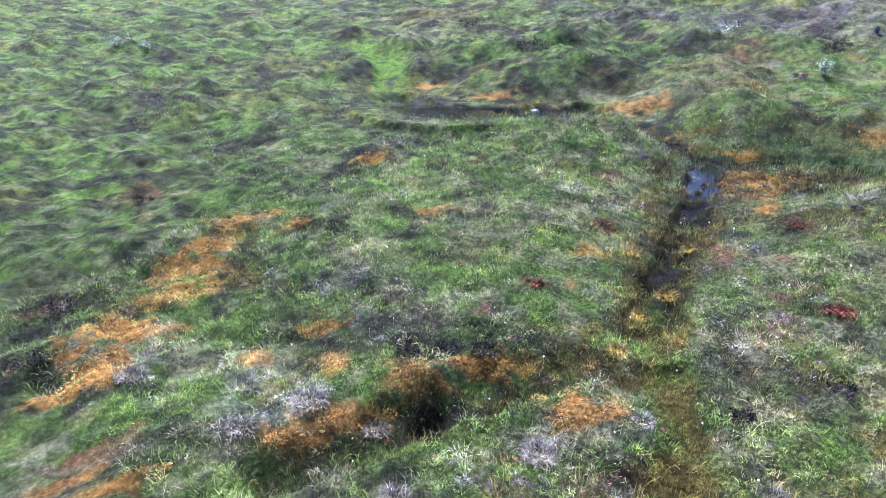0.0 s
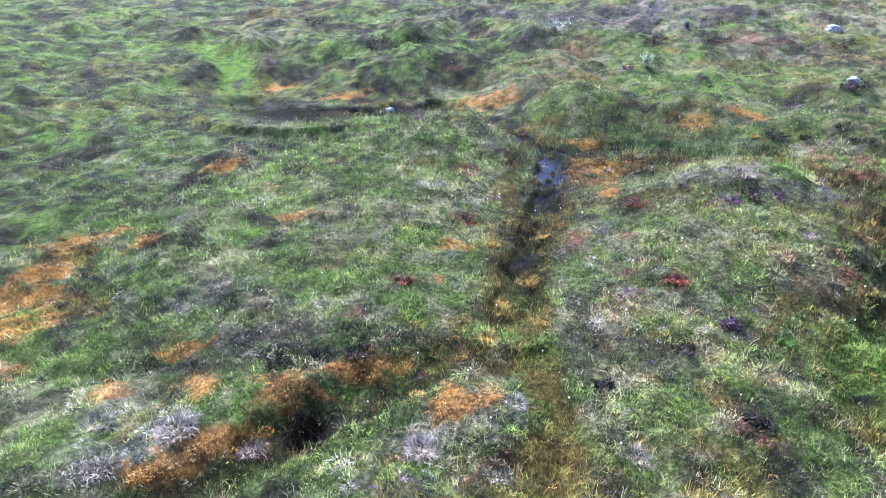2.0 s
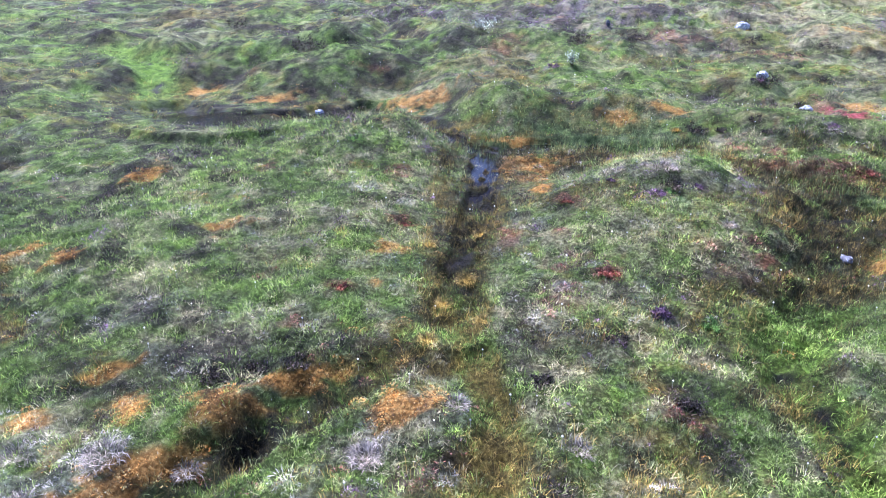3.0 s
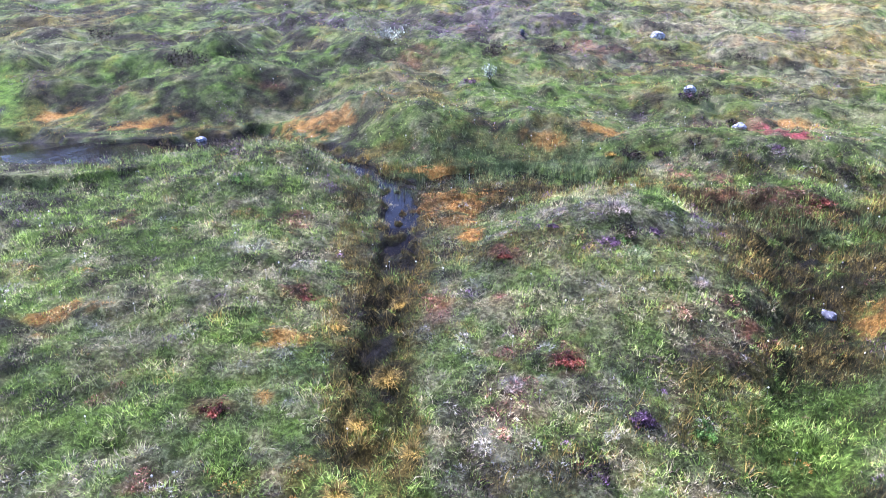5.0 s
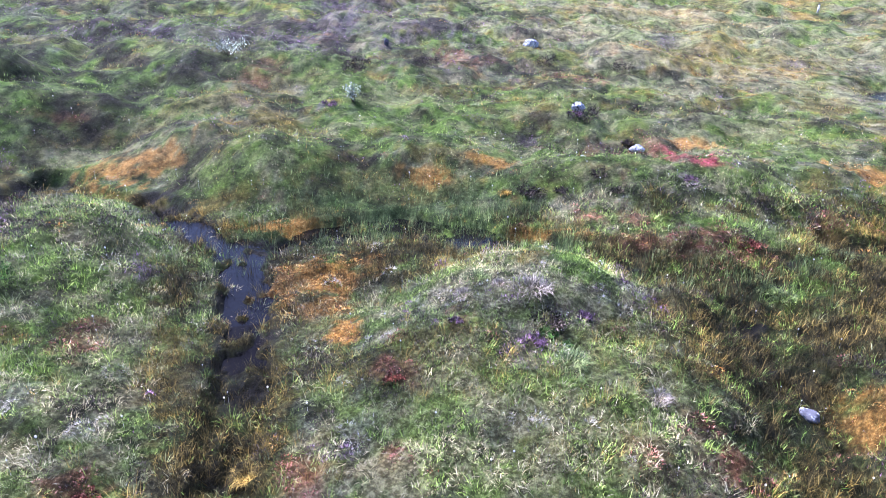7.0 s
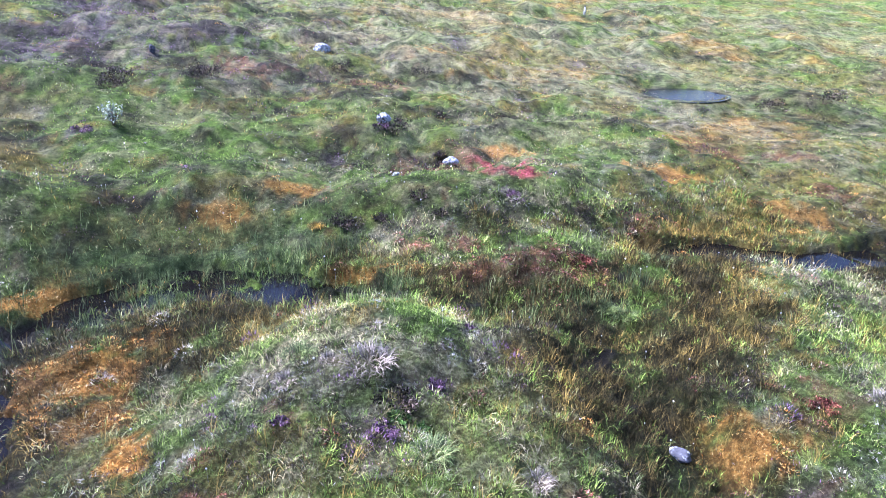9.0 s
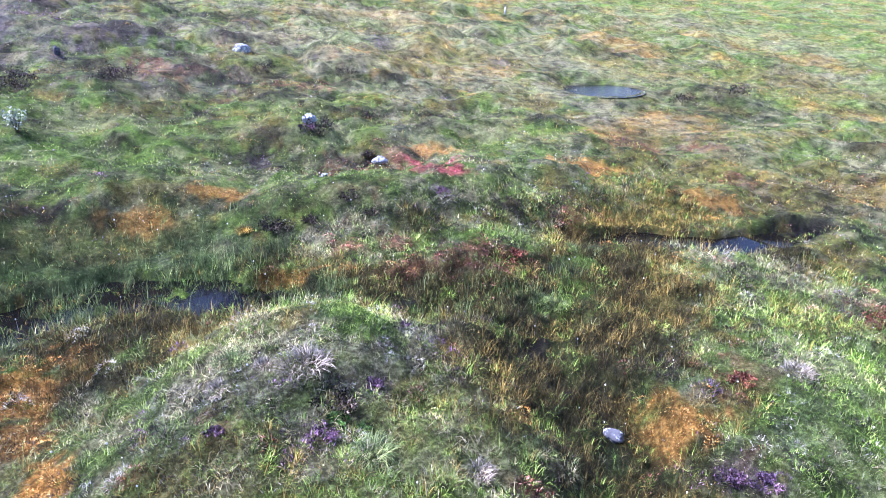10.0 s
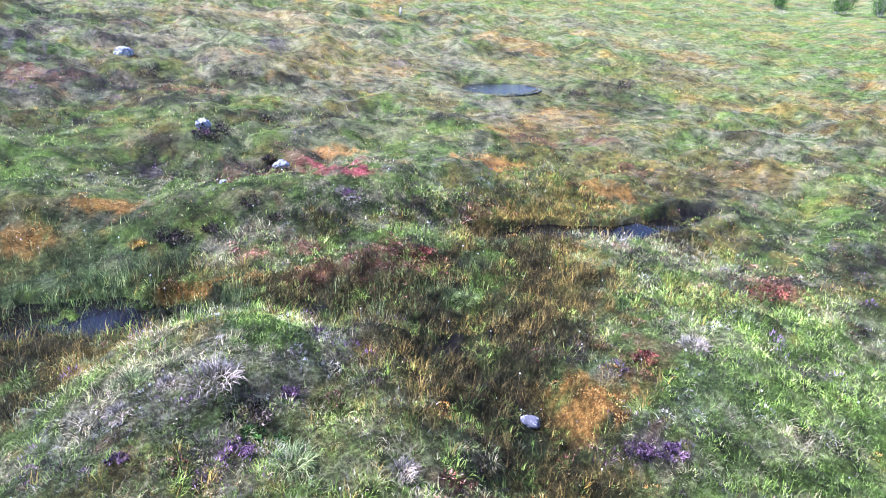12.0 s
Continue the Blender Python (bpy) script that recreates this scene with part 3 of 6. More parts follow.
patch("heath", 8.10, 28.48, 0.71, 0.26, -21)
patch("heath", 5.68, 26.33, 0.61, 0.33, -16)
patch("heath", 0.60, 31.74, 0.92, 0.76, 1)
patch("heath", -0.84, 30.46, 0.90, 0.57, 5)
patch("heath", 9.30, 32.45, 1.08, 0.22, -21)
patch("heath", 16.53, 21.75, 1.06, 0.54, -54)
patch("heath", 14.53, 22.15, 0.83, 0.50, -49)
patch("heath", 1.95, 29.02, 0.84, 0.63, -3)
patch("heath", 17.66, 19.51, 0.88, 0.54, -62)
patch("heath", 3.42, 22.01, 0.45, 0.14, -12)
patch("heath", 4.45, 21.45, 0.56, 0.18, -17)
patch("heath", 13.06, 23.01, 0.80, 0.87, -44)
patch("heath", 12.75, 30.94, 1.35, 0.58, -30)
patch("heath", 12.63, 28.56, 0.80, 0.26, -33)
patch("heath", 23.59, 36.22, 0.96, 1.24, -41)
patch("heath", 32.10, 31.95, 0.83, 1.00, -55)
patch("heath", 27.03, 34.10, 1.33, 1.44, -48)
patch("heath", 0.89, 16.60, 0.26, 0.20, 2)
patch("heath", 7.11, 14.34, 0.46, 0.35, -58)
patch("heath", 6.48, 14.01, 0.43, 0.17, -58)
patch("heath", 7.10, 13.50, 0.44, 0.13, -64)
patch("heath", 7.79, 14.73, 0.33, 0.12, -59)
patch("heath", -19.61, 23.06, 1.43, 0.40, 47)
patch("heath", -22.71, 20.63, 1.00, 1.09, 54)
patch("heath", -13.88, 24.01, 0.88, 0.52, 36)
patch("heath", -11.81, 26.52, 1.95, 0.43, 30)
patch("heath", -0.95, 30.55, 0.76, 1.74, 6)
patch("heath", -8.14, 24.46, 1.23, 0.40, 25)
patch("heath", 4.60, 33.84, 1.75, 0.58, -5)
patch("heath", -6.00, 18.05, 0.85, 0.72, 28)
patch("heath", -6.33, 16.71, 0.97, 0.77, 31)
patch("heath", 6.35, 21.22, 1.09, 0.48, -13)
patch("heath", 6.06, 27.19, 1.20, 0.95, -10)
patch("heath", 5.83, 25.00, 1.05, 0.99, -10)
patch("heath", -0.96, 30.67, 0.91, 1.65, 6)
patch("heath", 1.15, 32.69, 0.80, 1.37, -0)
patch("heath", 9.07, 32.51, 1.08, 0.29, -20)
patch("heath", 21.44, 27.00, 1.44, 4.02, -51)
patch("heath", 6.78, 28.28, 0.87, 0.63, -18)
patch("heath", 8.27, 28.45, 0.72, 0.34, -22)
patch("heath", 4.65, 26.94, 0.62, 0.33, -12)
patch("heath", 3.06, 31.03, 0.75, 0.25, -6)
patch("heath", -1.85, 35.85, 1.83, 0.43, 7)
patch("heath", -2.21, 40.27, 1.94, 2.09, 6)
patch("heath", 2.06, 33.80, 0.84, 0.33, -2)
patch("heath", 4.79, 21.68, 0.46, 0.21, -19)
patch("heath", 3.43, 22.03, 0.33, 0.13, -12)
patch("heath", 16.02, 22.88, 1.08, 0.35, -51)
patch("heath", 15.05, 20.43, 0.80, 0.85, -55)
patch("heath", 13.70, 18.65, 0.87, 0.10, -58)
# stands of rust red leaves
patch("red", -13.01, 10.00, 0.38, 0.80, 64)
patch("red", 1.67, 12.85, 0.28, 0.24, 2)
patch("red", -2.69, 9.95, 0.16, 0.15, 33)
patch("red", -2.43, 11.08, 0.24, 0.10, 28)
patch("red", -0.29, 14.04, 0.22, 0.29, 11)
patch("red", -8.99, 6.25, 0.57, 0.20, 72)
patch("red", -3.98, 11.06, 0.12, 0.14, 35)
patch("red", -6.45, 15.44, 0.21, 0.35, 33)
patch("red", -3.49, 16.11, 0.40, 0.21, 22)
patch("red", 1.09, 11.93, 0.19, 0.19, 6)
patch("red", -4.03, 4.77, 0.22, 0.07, 70)
patch("red", -4.05, 28.17, 0.47, 0.40, 13)
patch("red", -3.55, 29.25, 0.49, 0.13, 12)
patch("red", -2.84, 8.22, 0.16, 0.12, 41)
patch("red", 1.71, 12.88, 0.22, 0.21, 2)
patch("red", 3.41, 14.06, 0.22, 0.17, -7)
patch("red", 1.05, 12.19, 0.34, 0.32, 6)
patch("red", 0.65, 15.54, 0.31, 0.23, 6)
patch("red", -0.31, 14.05, 0.20, 0.28, 12)
patch("red", 2.89, 9.64, 0.27, 0.19, -7)
patch("red", -2.50, 13.96, 0.23, 0.17, 22)
patch("red", -2.63, 9.96, 0.16, 0.14, 32)
patch("red", -2.45, 11.14, 0.24, 0.14, 28)
patch("red", 0.87, 13.09, 0.31, 0.14, 6)
patch("red", -4.09, 28.65, 0.47, 0.22, 13)
patch("red", -3.74, 29.17, 0.49, 0.13, 12)
patch("red", 6.42, 19.31, 0.80, 0.29, -15)
patch("red", 6.68, 24.47, 1.23, 0.79, -12)
patch("red", 0.64, 15.48, 0.17, 0.15, 3)
patch("red", 1.05, 13.55, 0.23, 0.16, 1)
patch("red", 1.12, 11.69, 0.24, 0.16, -0)
patch("red", -2.46, 13.98, 0.22, 0.12, 25)
patch("red", -3.51, 16.20, 0.40, 0.22, 25)
patch("red", -2.45, 11.14, 0.27, 0.11, 36)
patch("red", -3.96, 11.16, 0.19, 0.07, 46)
patch("red", 6.21, 19.24, 0.79, 0.28, -21)
patch("red", 5.33, 19.62, 0.53, 0.16, -17)
patch("red", 7.10, 19.24, 0.68, 0.21, -25)
patch("red", -0.39, 14.21, 0.15, 0.23, 11)
patch("red", 4.28, 14.11, 0.35, 0.28, -22)
patch("red", -6.52, 15.27, 0.28, 0.15, 40)
patch("red", -7.90, 25.23, 0.69, 0.14, 25)
patch("red", 2.51, 33.19, 0.74, 0.50, -3)
patch("red", -4.20, 28.72, 0.24, 0.27, 13)
patch("red", -3.50, 29.88, 0.43, 0.33, 11)
patch("red", 7.34, 31.19, 0.72, 0.33, -14)
patch("red", 1.35, 13.53, 0.11, 0.12, -2)
patch("red", 3.80, 13.40, 0.24, 0.14, -21)
patch("red", 3.37, 14.06, 0.21, 0.12, -16)
patch("red", 0.68, 14.38, 0.14, 0.15, 3)
patch("red", 6.77, 19.30, 0.61, 0.51, -33)
patch("red", 5.20, 20.51, 0.42, 0.30, -23)
patch("red", 7.98, 15.08, 0.30, 0.27, -57)
patch("red", 11.48, 15.21, 0.33, 0.28, -66)
patch("red", 4.12, 14.61, 0.31, 0.09, -37)
patch("red", 2.33, 33.07, 0.62, 0.27, -3)
patch("red", 14.45, 24.02, 0.89, 1.09, -45)
patch("red", 15.99, 23.10, 0.72, 0.29, -50)
patch("red", 6.14, 18.65, 0.47, 0.17, -32)
patch("red", 3.53, 14.85, 0.07, 0.07, -30)
patch("red", 14.89, 20.63, 0.48, 0.51, -54)
patch("red", 4.17, 30.37, 0.56, 0.18, -9)
patch("red", 6.56, 31.53, 1.02, 0.31, -15)
patch("red", 4.41, 20.74, 0.41, 0.23, -18)
patch("red", 9.63, 20.70, 0.49, 0.17, -41)
patch("red", 0.66, 16.12, 0.13, 0.08, 4)
# stands of fresh grass
patch("bright", -17.56, 24.87, 0.65, 1.38, 41)
patch("bright", -3.28, 11.01, 0.59, 0.25, 32)
patch("bright", -5.89, 7.65, 0.33, 0.20, 57)
patch("bright", -1.81, 10.89, 0.55, 0.41, 25)
patch("bright", -17.62, 17.83, 1.30, 0.29, 52)
patch("bright", -16.78, 10.08, 1.10, 0.82, 68)
patch("bright", 2.04, 9.84, 0.47, 0.29, -0)
patch("bright", 1.60, 9.42, 0.45, 0.26, 3)
patch("bright", -33.36, 17.22, 4.18, 6.34, 68)
patch("bright", -45.94, 20.99, 4.67, 4.23, 69)
patch("bright", -16.00, 12.61, 1.48, 0.93, 61)
patch("bright", -26.96, 13.18, 1.47, 0.72, 70)
patch("bright", -16.07, 22.70, 0.56, 0.93, 42)
patch("bright", -3.03, 13.25, 0.34, 0.23, 25)
patch("bright", -23.70, 18.12, 1.44, 0.76, 59)
patch("bright", -30.74, 19.46, 1.83, 1.75, 63)
patch("bright", -16.85, 16.18, 1.18, 0.92, 54)
patch("bright", -5.18, 18.22, 0.33, 0.93, 25)
patch("bright", -7.84, 12.55, 0.52, 0.55, 45)
patch("bright", 3.81, 12.23, 0.59, 0.42, -11)
patch("bright", 3.99, 11.51, 0.47, 0.47, -12)
patch("bright", 2.33, 10.76, 0.69, 0.35, -2)
patch("bright", 1.54, 9.65, 0.38, 0.18, 4)
patch("bright", 3.09, 13.92, 0.55, 0.26, -5)
patch("bright", 2.05, 8.72, 0.28, 0.14, -0)
patch("bright", -3.12, 11.69, 0.41, 0.31, 30)
patch("bright", 2.18, 16.64, 0.80, 0.20, -1)
patch("bright", -1.35, 22.79, 0.94, 0.26, 10)
patch("bright", 3.35, 9.83, 0.40, 0.34, -10)
patch("bright", 0.62, 23.79, 1.18, 0.31, 4)
patch("bright", 2.84, 26.36, 1.08, 0.52, -2)
patch("bright", -2.71, 22.93, 0.93, 0.41, 13)
patch("bright", -11.58, 25.40, 1.64, 0.58, 34)
patch("bright", -9.07, 26.49, 1.79, 0.23, 26)
patch("bright", -3.22, 11.44, 0.44, 0.36, 40)
patch("bright", -2.22, 12.99, 0.28, 0.22, 26)
patch("bright", 3.13, 15.55, 0.28, 0.15, -12)
patch("bright", 3.89, 12.27, 0.30, 0.19, -25)
patch("bright", 3.39, 27.46, 0.78, 0.94, -6)
patch("bright", -5.10, 17.58, 0.46, 0.57, 29)
patch("bright", -9.90, 37.66, 1.80, 0.38, 19)
patch("bright", -4.94, 38.20, 1.74, 0.37, 11)
patch("bright", -7.99, 15.88, 0.63, 0.41, 43)
patch("bright", -3.16, 12.16, 0.31, 0.12, 36)
patch("bright", -3.72, 19.19, 0.50, 0.62, 20)
patch("bright", 2.76, 15.34, 0.28, 0.22, -10)
patch("bright", 3.52, 14.97, 0.36, 0.20, -16)
patch("bright", 4.26, 15.00, 0.37, 0.26, -20)
patch("bright", 7.68, 13.58, 0.31, 0.22, -66)
patch("bright", 8.49, 14.15, 0.51, 0.42, -64)
patch("bright", 9.78, 14.44, 0.38, 0.39, -66)
patch("bright", 2.79, 15.68, 0.25, 0.19, -19)
patch("bright", 9.63, 16.02, 0.71, 0.52, -58)
patch("bright", 7.55, 18.64, 0.31, 0.23, -39)
patch("bright", 9.89, 23.76, 0.58, 0.54, -34)
patch("bright", 2.67, 27.27, 0.62, 0.47, -5)
patch("bright", 3.95, 27.52, 0.95, 0.82, -10)
patch("bright", 12.53, 16.20, 0.74, 0.47, -64)
patch("bright", 4.38, 22.22, 0.58, 0.14, -16)
patch("bright", 6.73, 23.06, 0.56, 0.58, -24)
patch("bright", 10.83, 21.32, 0.68, 0.78, -42)
patch("bright", 15.41, 24.31, 0.92, 0.36, -46)
patch("bright", 70.35, 65.70, 20.12, 11.20, -52)
patch("bright", 61.71, 46.39, 8.05, 10.73, -59)
patch("bright", 10.57, 15.68, 0.85, 0.43, -62)
patch("bright", 20.87, 26.97, 0.94, 0.14, -50)
patch("bright", 2.63, 15.89, 0.38, 0.31, -16)
patch("bright", 2.68, 15.07, 0.35, 0.15, -20)
patch("bright", -5.42, 14.40, 1.31, 1.23, 32)
patch("bright", -2.70, 12.71, 0.86, 0.84, 25)
patch("bright", -4.22, 10.87, 0.81, 0.84, 37)
patch("bright", -2.19, 10.52, 0.72, 0.46, 28)
patch("bright", -5.98, 16.57, 0.92, 1.07, 30)
patch("bright", 2.02, 11.58, 0.73, 0.46, -0)
# stands of heather in flower
patch("purple", -21.15, 14.93, 0.56, 0.76, 62)
patch("purple", -19.42, 22.46, 0.48, 0.22, 47)
patch("purple", -15.52, 36.34, 1.91, 0.55, 27)
patch("purple", -11.02, 36.85, 1.30, 0.63, 21)
patch("purple", -14.90, 23.79, 0.46, 0.20, 38)
patch("purple", -3.52, 18.23, 0.24, 0.24, 21)
patch("purple", 4.08, 25.48, 0.25, 0.35, -9)
patch("purple", -1.83, 40.66, 1.88, 2.06, 5)
patch("purple", -4.11, 36.51, 1.64, 0.48, 10)
patch("purple", -1.51, 26.73, 0.30, 0.19, 7)
patch("purple", 11.62, 36.17, 0.53, 0.27, -19)
patch("purple", 4.44, 18.68, 0.10, 0.30, -15)
patch("purple", -0.45, 36.62, 1.64, 0.38, 3)
patch("purple", -6.33, 33.74, 1.53, 1.28, 15)
patch("purple", -8.67, 33.82, 1.19, 0.31, 19)
patch("purple", -3.67, 26.42, 0.18, 0.32, 13)
patch("purple", 6.63, 21.46, 0.22, 0.17, -20)
patch("purple", 5.58, 26.55, 0.27, 0.22, -12)
patch("purple", 2.20, 15.47, 0.18, 0.17, -13)
patch("purple", 4.12, 17.62, 0.07, 0.22, -24)
patch("purple", 4.22, 17.02, 0.14, 0.16, -26)
patch("purple", 4.31, 16.35, 0.19, 0.25, -29)
patch("purple", 6.53, 13.76, 0.36, 0.09, -60)
patch("purple", 6.31, 13.92, 0.29, 0.06, -58)
patch("purple", 3.08, 16.41, 0.16, 0.10, -19)
patch("purple", 11.55, 36.27, 0.41, 1.04, -22)
patch("purple", 16.45, 34.03, 0.82, 0.29, -33)
patch("purple", 15.83, 33.12, 0.51, 0.15, -33)
patch("purple", 5.45, 26.53, 0.18, 0.20, -15)
patch("purple", 3.92, 25.43, 0.17, 0.22, -11)
patch("purple", 2.26, 16.25, 0.16, 0.09, -12)
patch("purple", 3.60, 16.94, 0.22, 0.10, -22)
patch("purple", 2.10, 16.12, 0.10, 0.08, -11)
patch("purple", 2.21, 15.69, 0.31, 0.21, -13)
patch("purple", 4.27, 17.85, 0.12, 0.35, -24)
patch("purple", 6.53, 13.72, 0.28, 0.13, -60)
patch("purple", 3.03, 16.41, 0.34, 0.10, -19)
patch("purple", 2.05, 16.64, 0.27, 0.09, -9)
patch("purple", 4.32, 16.99, 0.30, 0.18, -27)
patch("purple", 6.11, 14.32, 0.22, 0.15, -54)
patch("purple", -2.14, 35.67, 1.21, 0.51, 7)
patch("purple", -3.35, 32.92, 0.77, 1.54, 10)
patch("purple", -6.79, 28.71, 0.49, 0.10, 19)
patch("purple", 1.46, 36.53, 1.53, 0.40, 1)
patch("purple", 4.89, 34.76, 0.89, 0.27, -5)
patch("purple", -0.33, 33.59, 0.56, 0.26, 4)
patch("purple", -5.34, 33.70, 0.54, 0.28, 13)
# stands of sedge
patch("sedge", 5.73, 19.15, 0.76, 0.34, -13)
patch("sedge", 4.77, 15.93, 0.62, 0.69, -12)
patch("sedge", 6.22, 17.93, 0.72, 0.53, -15)
patch("sedge", 5.07, 17.19, 0.54, 0.82, -20)
patch("sedge", -0.55, 21.39, 0.44, 0.44, 6)
patch("sedge", -1.97, 15.75, 0.23, 0.68, 18)
patch("sedge", -1.59, 13.92, 0.27, 0.66, 19)
patch("sedge", -1.11, 13.71, 0.39, 0.77, 17)
patch("sedge", -1.01, 12.48, 0.48, 0.71, 19)
patch("sedge", -1.07, 14.89, 0.18, 0.53, 14)
patch("sedge", -0.40, 12.05, 0.34, 0.53, 15)
patch("sedge", -2.86, 18.02, 0.27, 0.81, 19)
patch("sedge", -3.17, 19.84, 0.30, 0.90, 17)
patch("sedge", 3.15, 20.88, 0.66, 0.15, -8)
patch("sedge", 4.26, 19.99, 0.53, 0.17, -13)
patch("sedge", -9.51, 18.41, 0.23, 0.57, 41)
patch("sedge", 2.85, 20.31, 0.29, 0.84, -10)
patch("sedge", 0.98, 19.79, 0.42, 0.21, 1)
patch("sedge", 6.41, 17.41, 0.65, 0.75, -38)
patch("sedge", 7.40, 17.29, 0.67, 0.67, -43)
patch("sedge", 7.40, 16.20, 0.49, 0.69, -49)
patch("sedge", 6.20, 18.07, 0.30, 0.31, -35)
patch("sedge", 7.76, 18.45, 0.41, 0.52, -41)
patch("sedge", 9.15, 18.68, 0.63, 0.46, -45)
patch("sedge", 11.75, 18.79, 0.74, 0.07, -53)
patch("sedge", 5.51, 16.72, 0.26, 0.42, -36)
patch("sedge", 12.80, 19.89, 0.90, 0.34, -52)
patch("sedge", 13.46, 18.88, 0.69, 0.11, -56)
patch("sedge", 5.06, 16.91, 0.25, 0.35, -32)
patch("sedge", 12.09, 17.48, 0.60, 0.39, -58)
patch("sedge", 6.17, 16.05, 0.32, 0.21, -43)
patch("sedge", 5.34, 15.96, 0.18, 0.14, -39)
patch("sedge", -0.09, 19.42, 0.56, 0.29, 7)
patch("sedge", 6.43, 17.52, 0.80, 0.62, -38)
patch("sedge", 6.40, 16.17, 0.52, 0.34, -44)
patch("sedge", 5.52, 16.94, 0.40, 0.73, -35)
patch("sedge", 8.46, 17.90, 0.91, 0.60, -45)
patch("sedge", 8.77, 16.98, 0.55, 0.74, -50)
patch("sedge", 5.69, 15.86, 0.31, 0.56, -41)
patch("sedge", 5.24, 14.88, 0.28, 0.19, -44)
patch("sedge", 5.26, 15.21, 0.21, 0.37, -42)
# stands of tall green sedge
patch("reed", 1.03, 22.23, 2.12, 0.62, 3)
patch("reed", -0.18, 22.36, 1.25, 0.54, 6)
patch("reed", -1.05, 21.99, 1.01, 0.33, 8)
patch("reed", 0.41, 22.21, 1.30, 0.42, 2)
patch("reed", 1.59, 21.47, 0.83, 0.40, -2)
patch("reed", 2.66, 21.25, 0.69, 0.28, -6)
patch("reed", 6.55, 18.24, 1.26, 0.34, -24)
patch("reed", 0.67, 22.04, 1.17, 0.58, 2)
patch("reed", -0.20, 21.61, 0.92, 0.39, 7)
patch("reed", 2.24, 21.37, 0.72, 0.51, -6)
patch("reed", 1.99, 22.14, 0.98, 0.27, -5)
patch("reed", 0.74, 22.59, 1.01, 0.15, 2)
patch("reed", 7.67, 18.63, 0.37, 0.32, -39)
patch("reed", 4.96, 18.43, 0.45, 0.24, -26)
patch("reed", 3.56, 19.77, 0.55, 0.11, -15)
patch("reed", 10.08, 20.01, 0.74, 0.11, -44)
# stands of crimson leaves
patch("crimson", 7.49, 24.26, 0.32, 0.18, -20)
patch("crimson", 8.17, 23.93, 0.32, 0.18, -22)
patch("crimson", 6.88, 22.65, 0.41, 0.23, -26)
patch("crimson", 7.41, 22.19, 0.34, 0.19, -29)
# stands of rusty sedge
patch("rust", -2.26, 15.82, 0.32, 0.66, 22)
patch("rust", -0.93, 14.77, 0.30, 0.64, 15)
patch("rust", -1.66, 14.39, 0.29, 0.32, 22)
patch("rust", -0.93, 17.55, 0.48, 0.40, 11)
patch("rust", -0.92, 15.56, 0.24, 0.48, 14)
patch("rust", -1.00, 20.68, 0.68, 0.55, 8)
patch("rust", -6.24, 23.70, 0.90, 0.30, 25)
patch("rust", -3.16, 21.82, 0.79, 0.21, 17)
patch("rust", 4.97, 16.36, 0.23, 0.68, -26)
patch("rust", 5.45, 14.10, 0.33, 0.38, -36)
patch("rust", -1.02, 11.80, 0.29, 0.86, 18)
patch("rust", -0.28, 11.53, 0.27, 0.80, 15)
patch("rust", -1.84, 9.27, 0.66, 0.11, 30)
patch("rust", -2.42, 7.82, 0.76, 0.13, 41)
patch("rust", 4.56, 9.92, 0.25, 0.56, -19)
patch("rust", 4.27, 10.72, 0.21, 0.45, -15)
patch("rust", -0.45, 9.88, 0.33, 0.33, 19)
patch("rust", -14.75, 21.41, 1.91, 1.03, 42)
patch("rust", -13.65, 22.12, 1.25, 0.27, 38)
patch("rust", -17.98, 24.81, 0.51, 0.41, 42)
patch("rust", 6.56, 15.12, 0.62, 0.19, -51)
patch("rust", 5.31, 16.47, 0.31, 0.27, -36)
patch("rust", 2.64, 17.69, 0.39, 0.17, -13)
patch("rust", 1.58, 18.28, 0.47, 0.21, -4)
patch("rust", 0.20, 18.90, 0.50, 0.24, 6)
patch("rust", -1.25, 21.16, 0.40, 0.76, 12)
patch("rust", 9.15, 20.26, 0.69, 0.35, -40)
patch("rust", 7.30, 18.60, 0.40, 0.44, -38)
patch("rust", 0.24, 22.78, 1.37, 0.18, 4)
patch("rust", 13.43, 21.81, 1.09, 1.30, -48)
# smaller stands round the brook and the drains
patch("bright", -32.95, 19.79, 5.53, 4.53, 64)
patch("heath", -20.99, 15.22, 1.88, 1.70, 61)
patch("bright", -16.91, 9.69, 1.63, 1.71, 69)
patch("heath", -33.02, 16.60, 3.58, 0.79, 68)
patch("bright", -18.52, 18.60, 2.48, 1.10, 52)
patch("heath", -9.38, 6.07, 0.50, 0.93, 73)
patch("heath", -7.00, 5.64, 0.50, 0.40, 71)
patch("heath", -7.55, 5.33, 0.44, 0.37, 74)
patch("orange", -8.22, 8.25, 0.59, 0.47, 61)
patch("orange", -7.31, 6.39, 0.53, 0.33, 68)
patch("orange", -6.27, 5.54, 0.47, 0.24, 70)
patch("heath", 0.73, 15.40, 0.53, 0.32, 6)
patch("heath", 1.77, 12.06, 0.49, 0.39, 1)
patch("heath", 1.20, 12.12, 0.41, 0.41, 5)
patch("lichen", -4.27, 6.32, 0.27, 0.28, 59)
patch("lichen", -3.62, 6.51, 0.33, 0.15, 55)
patch("lichen", -3.55, 9.06, 0.45, 0.33, 41)
patch("heath", -3.28, 8.49, 0.65, 0.51, 42)
patch("bright", -12.96, 25.39, 2.16, 0.27, 33)
patch("orange", -2.62, 8.05, 0.30, 0.24, 41)
patch("orange", -2.18, 8.93, 0.39, 0.11, 34)
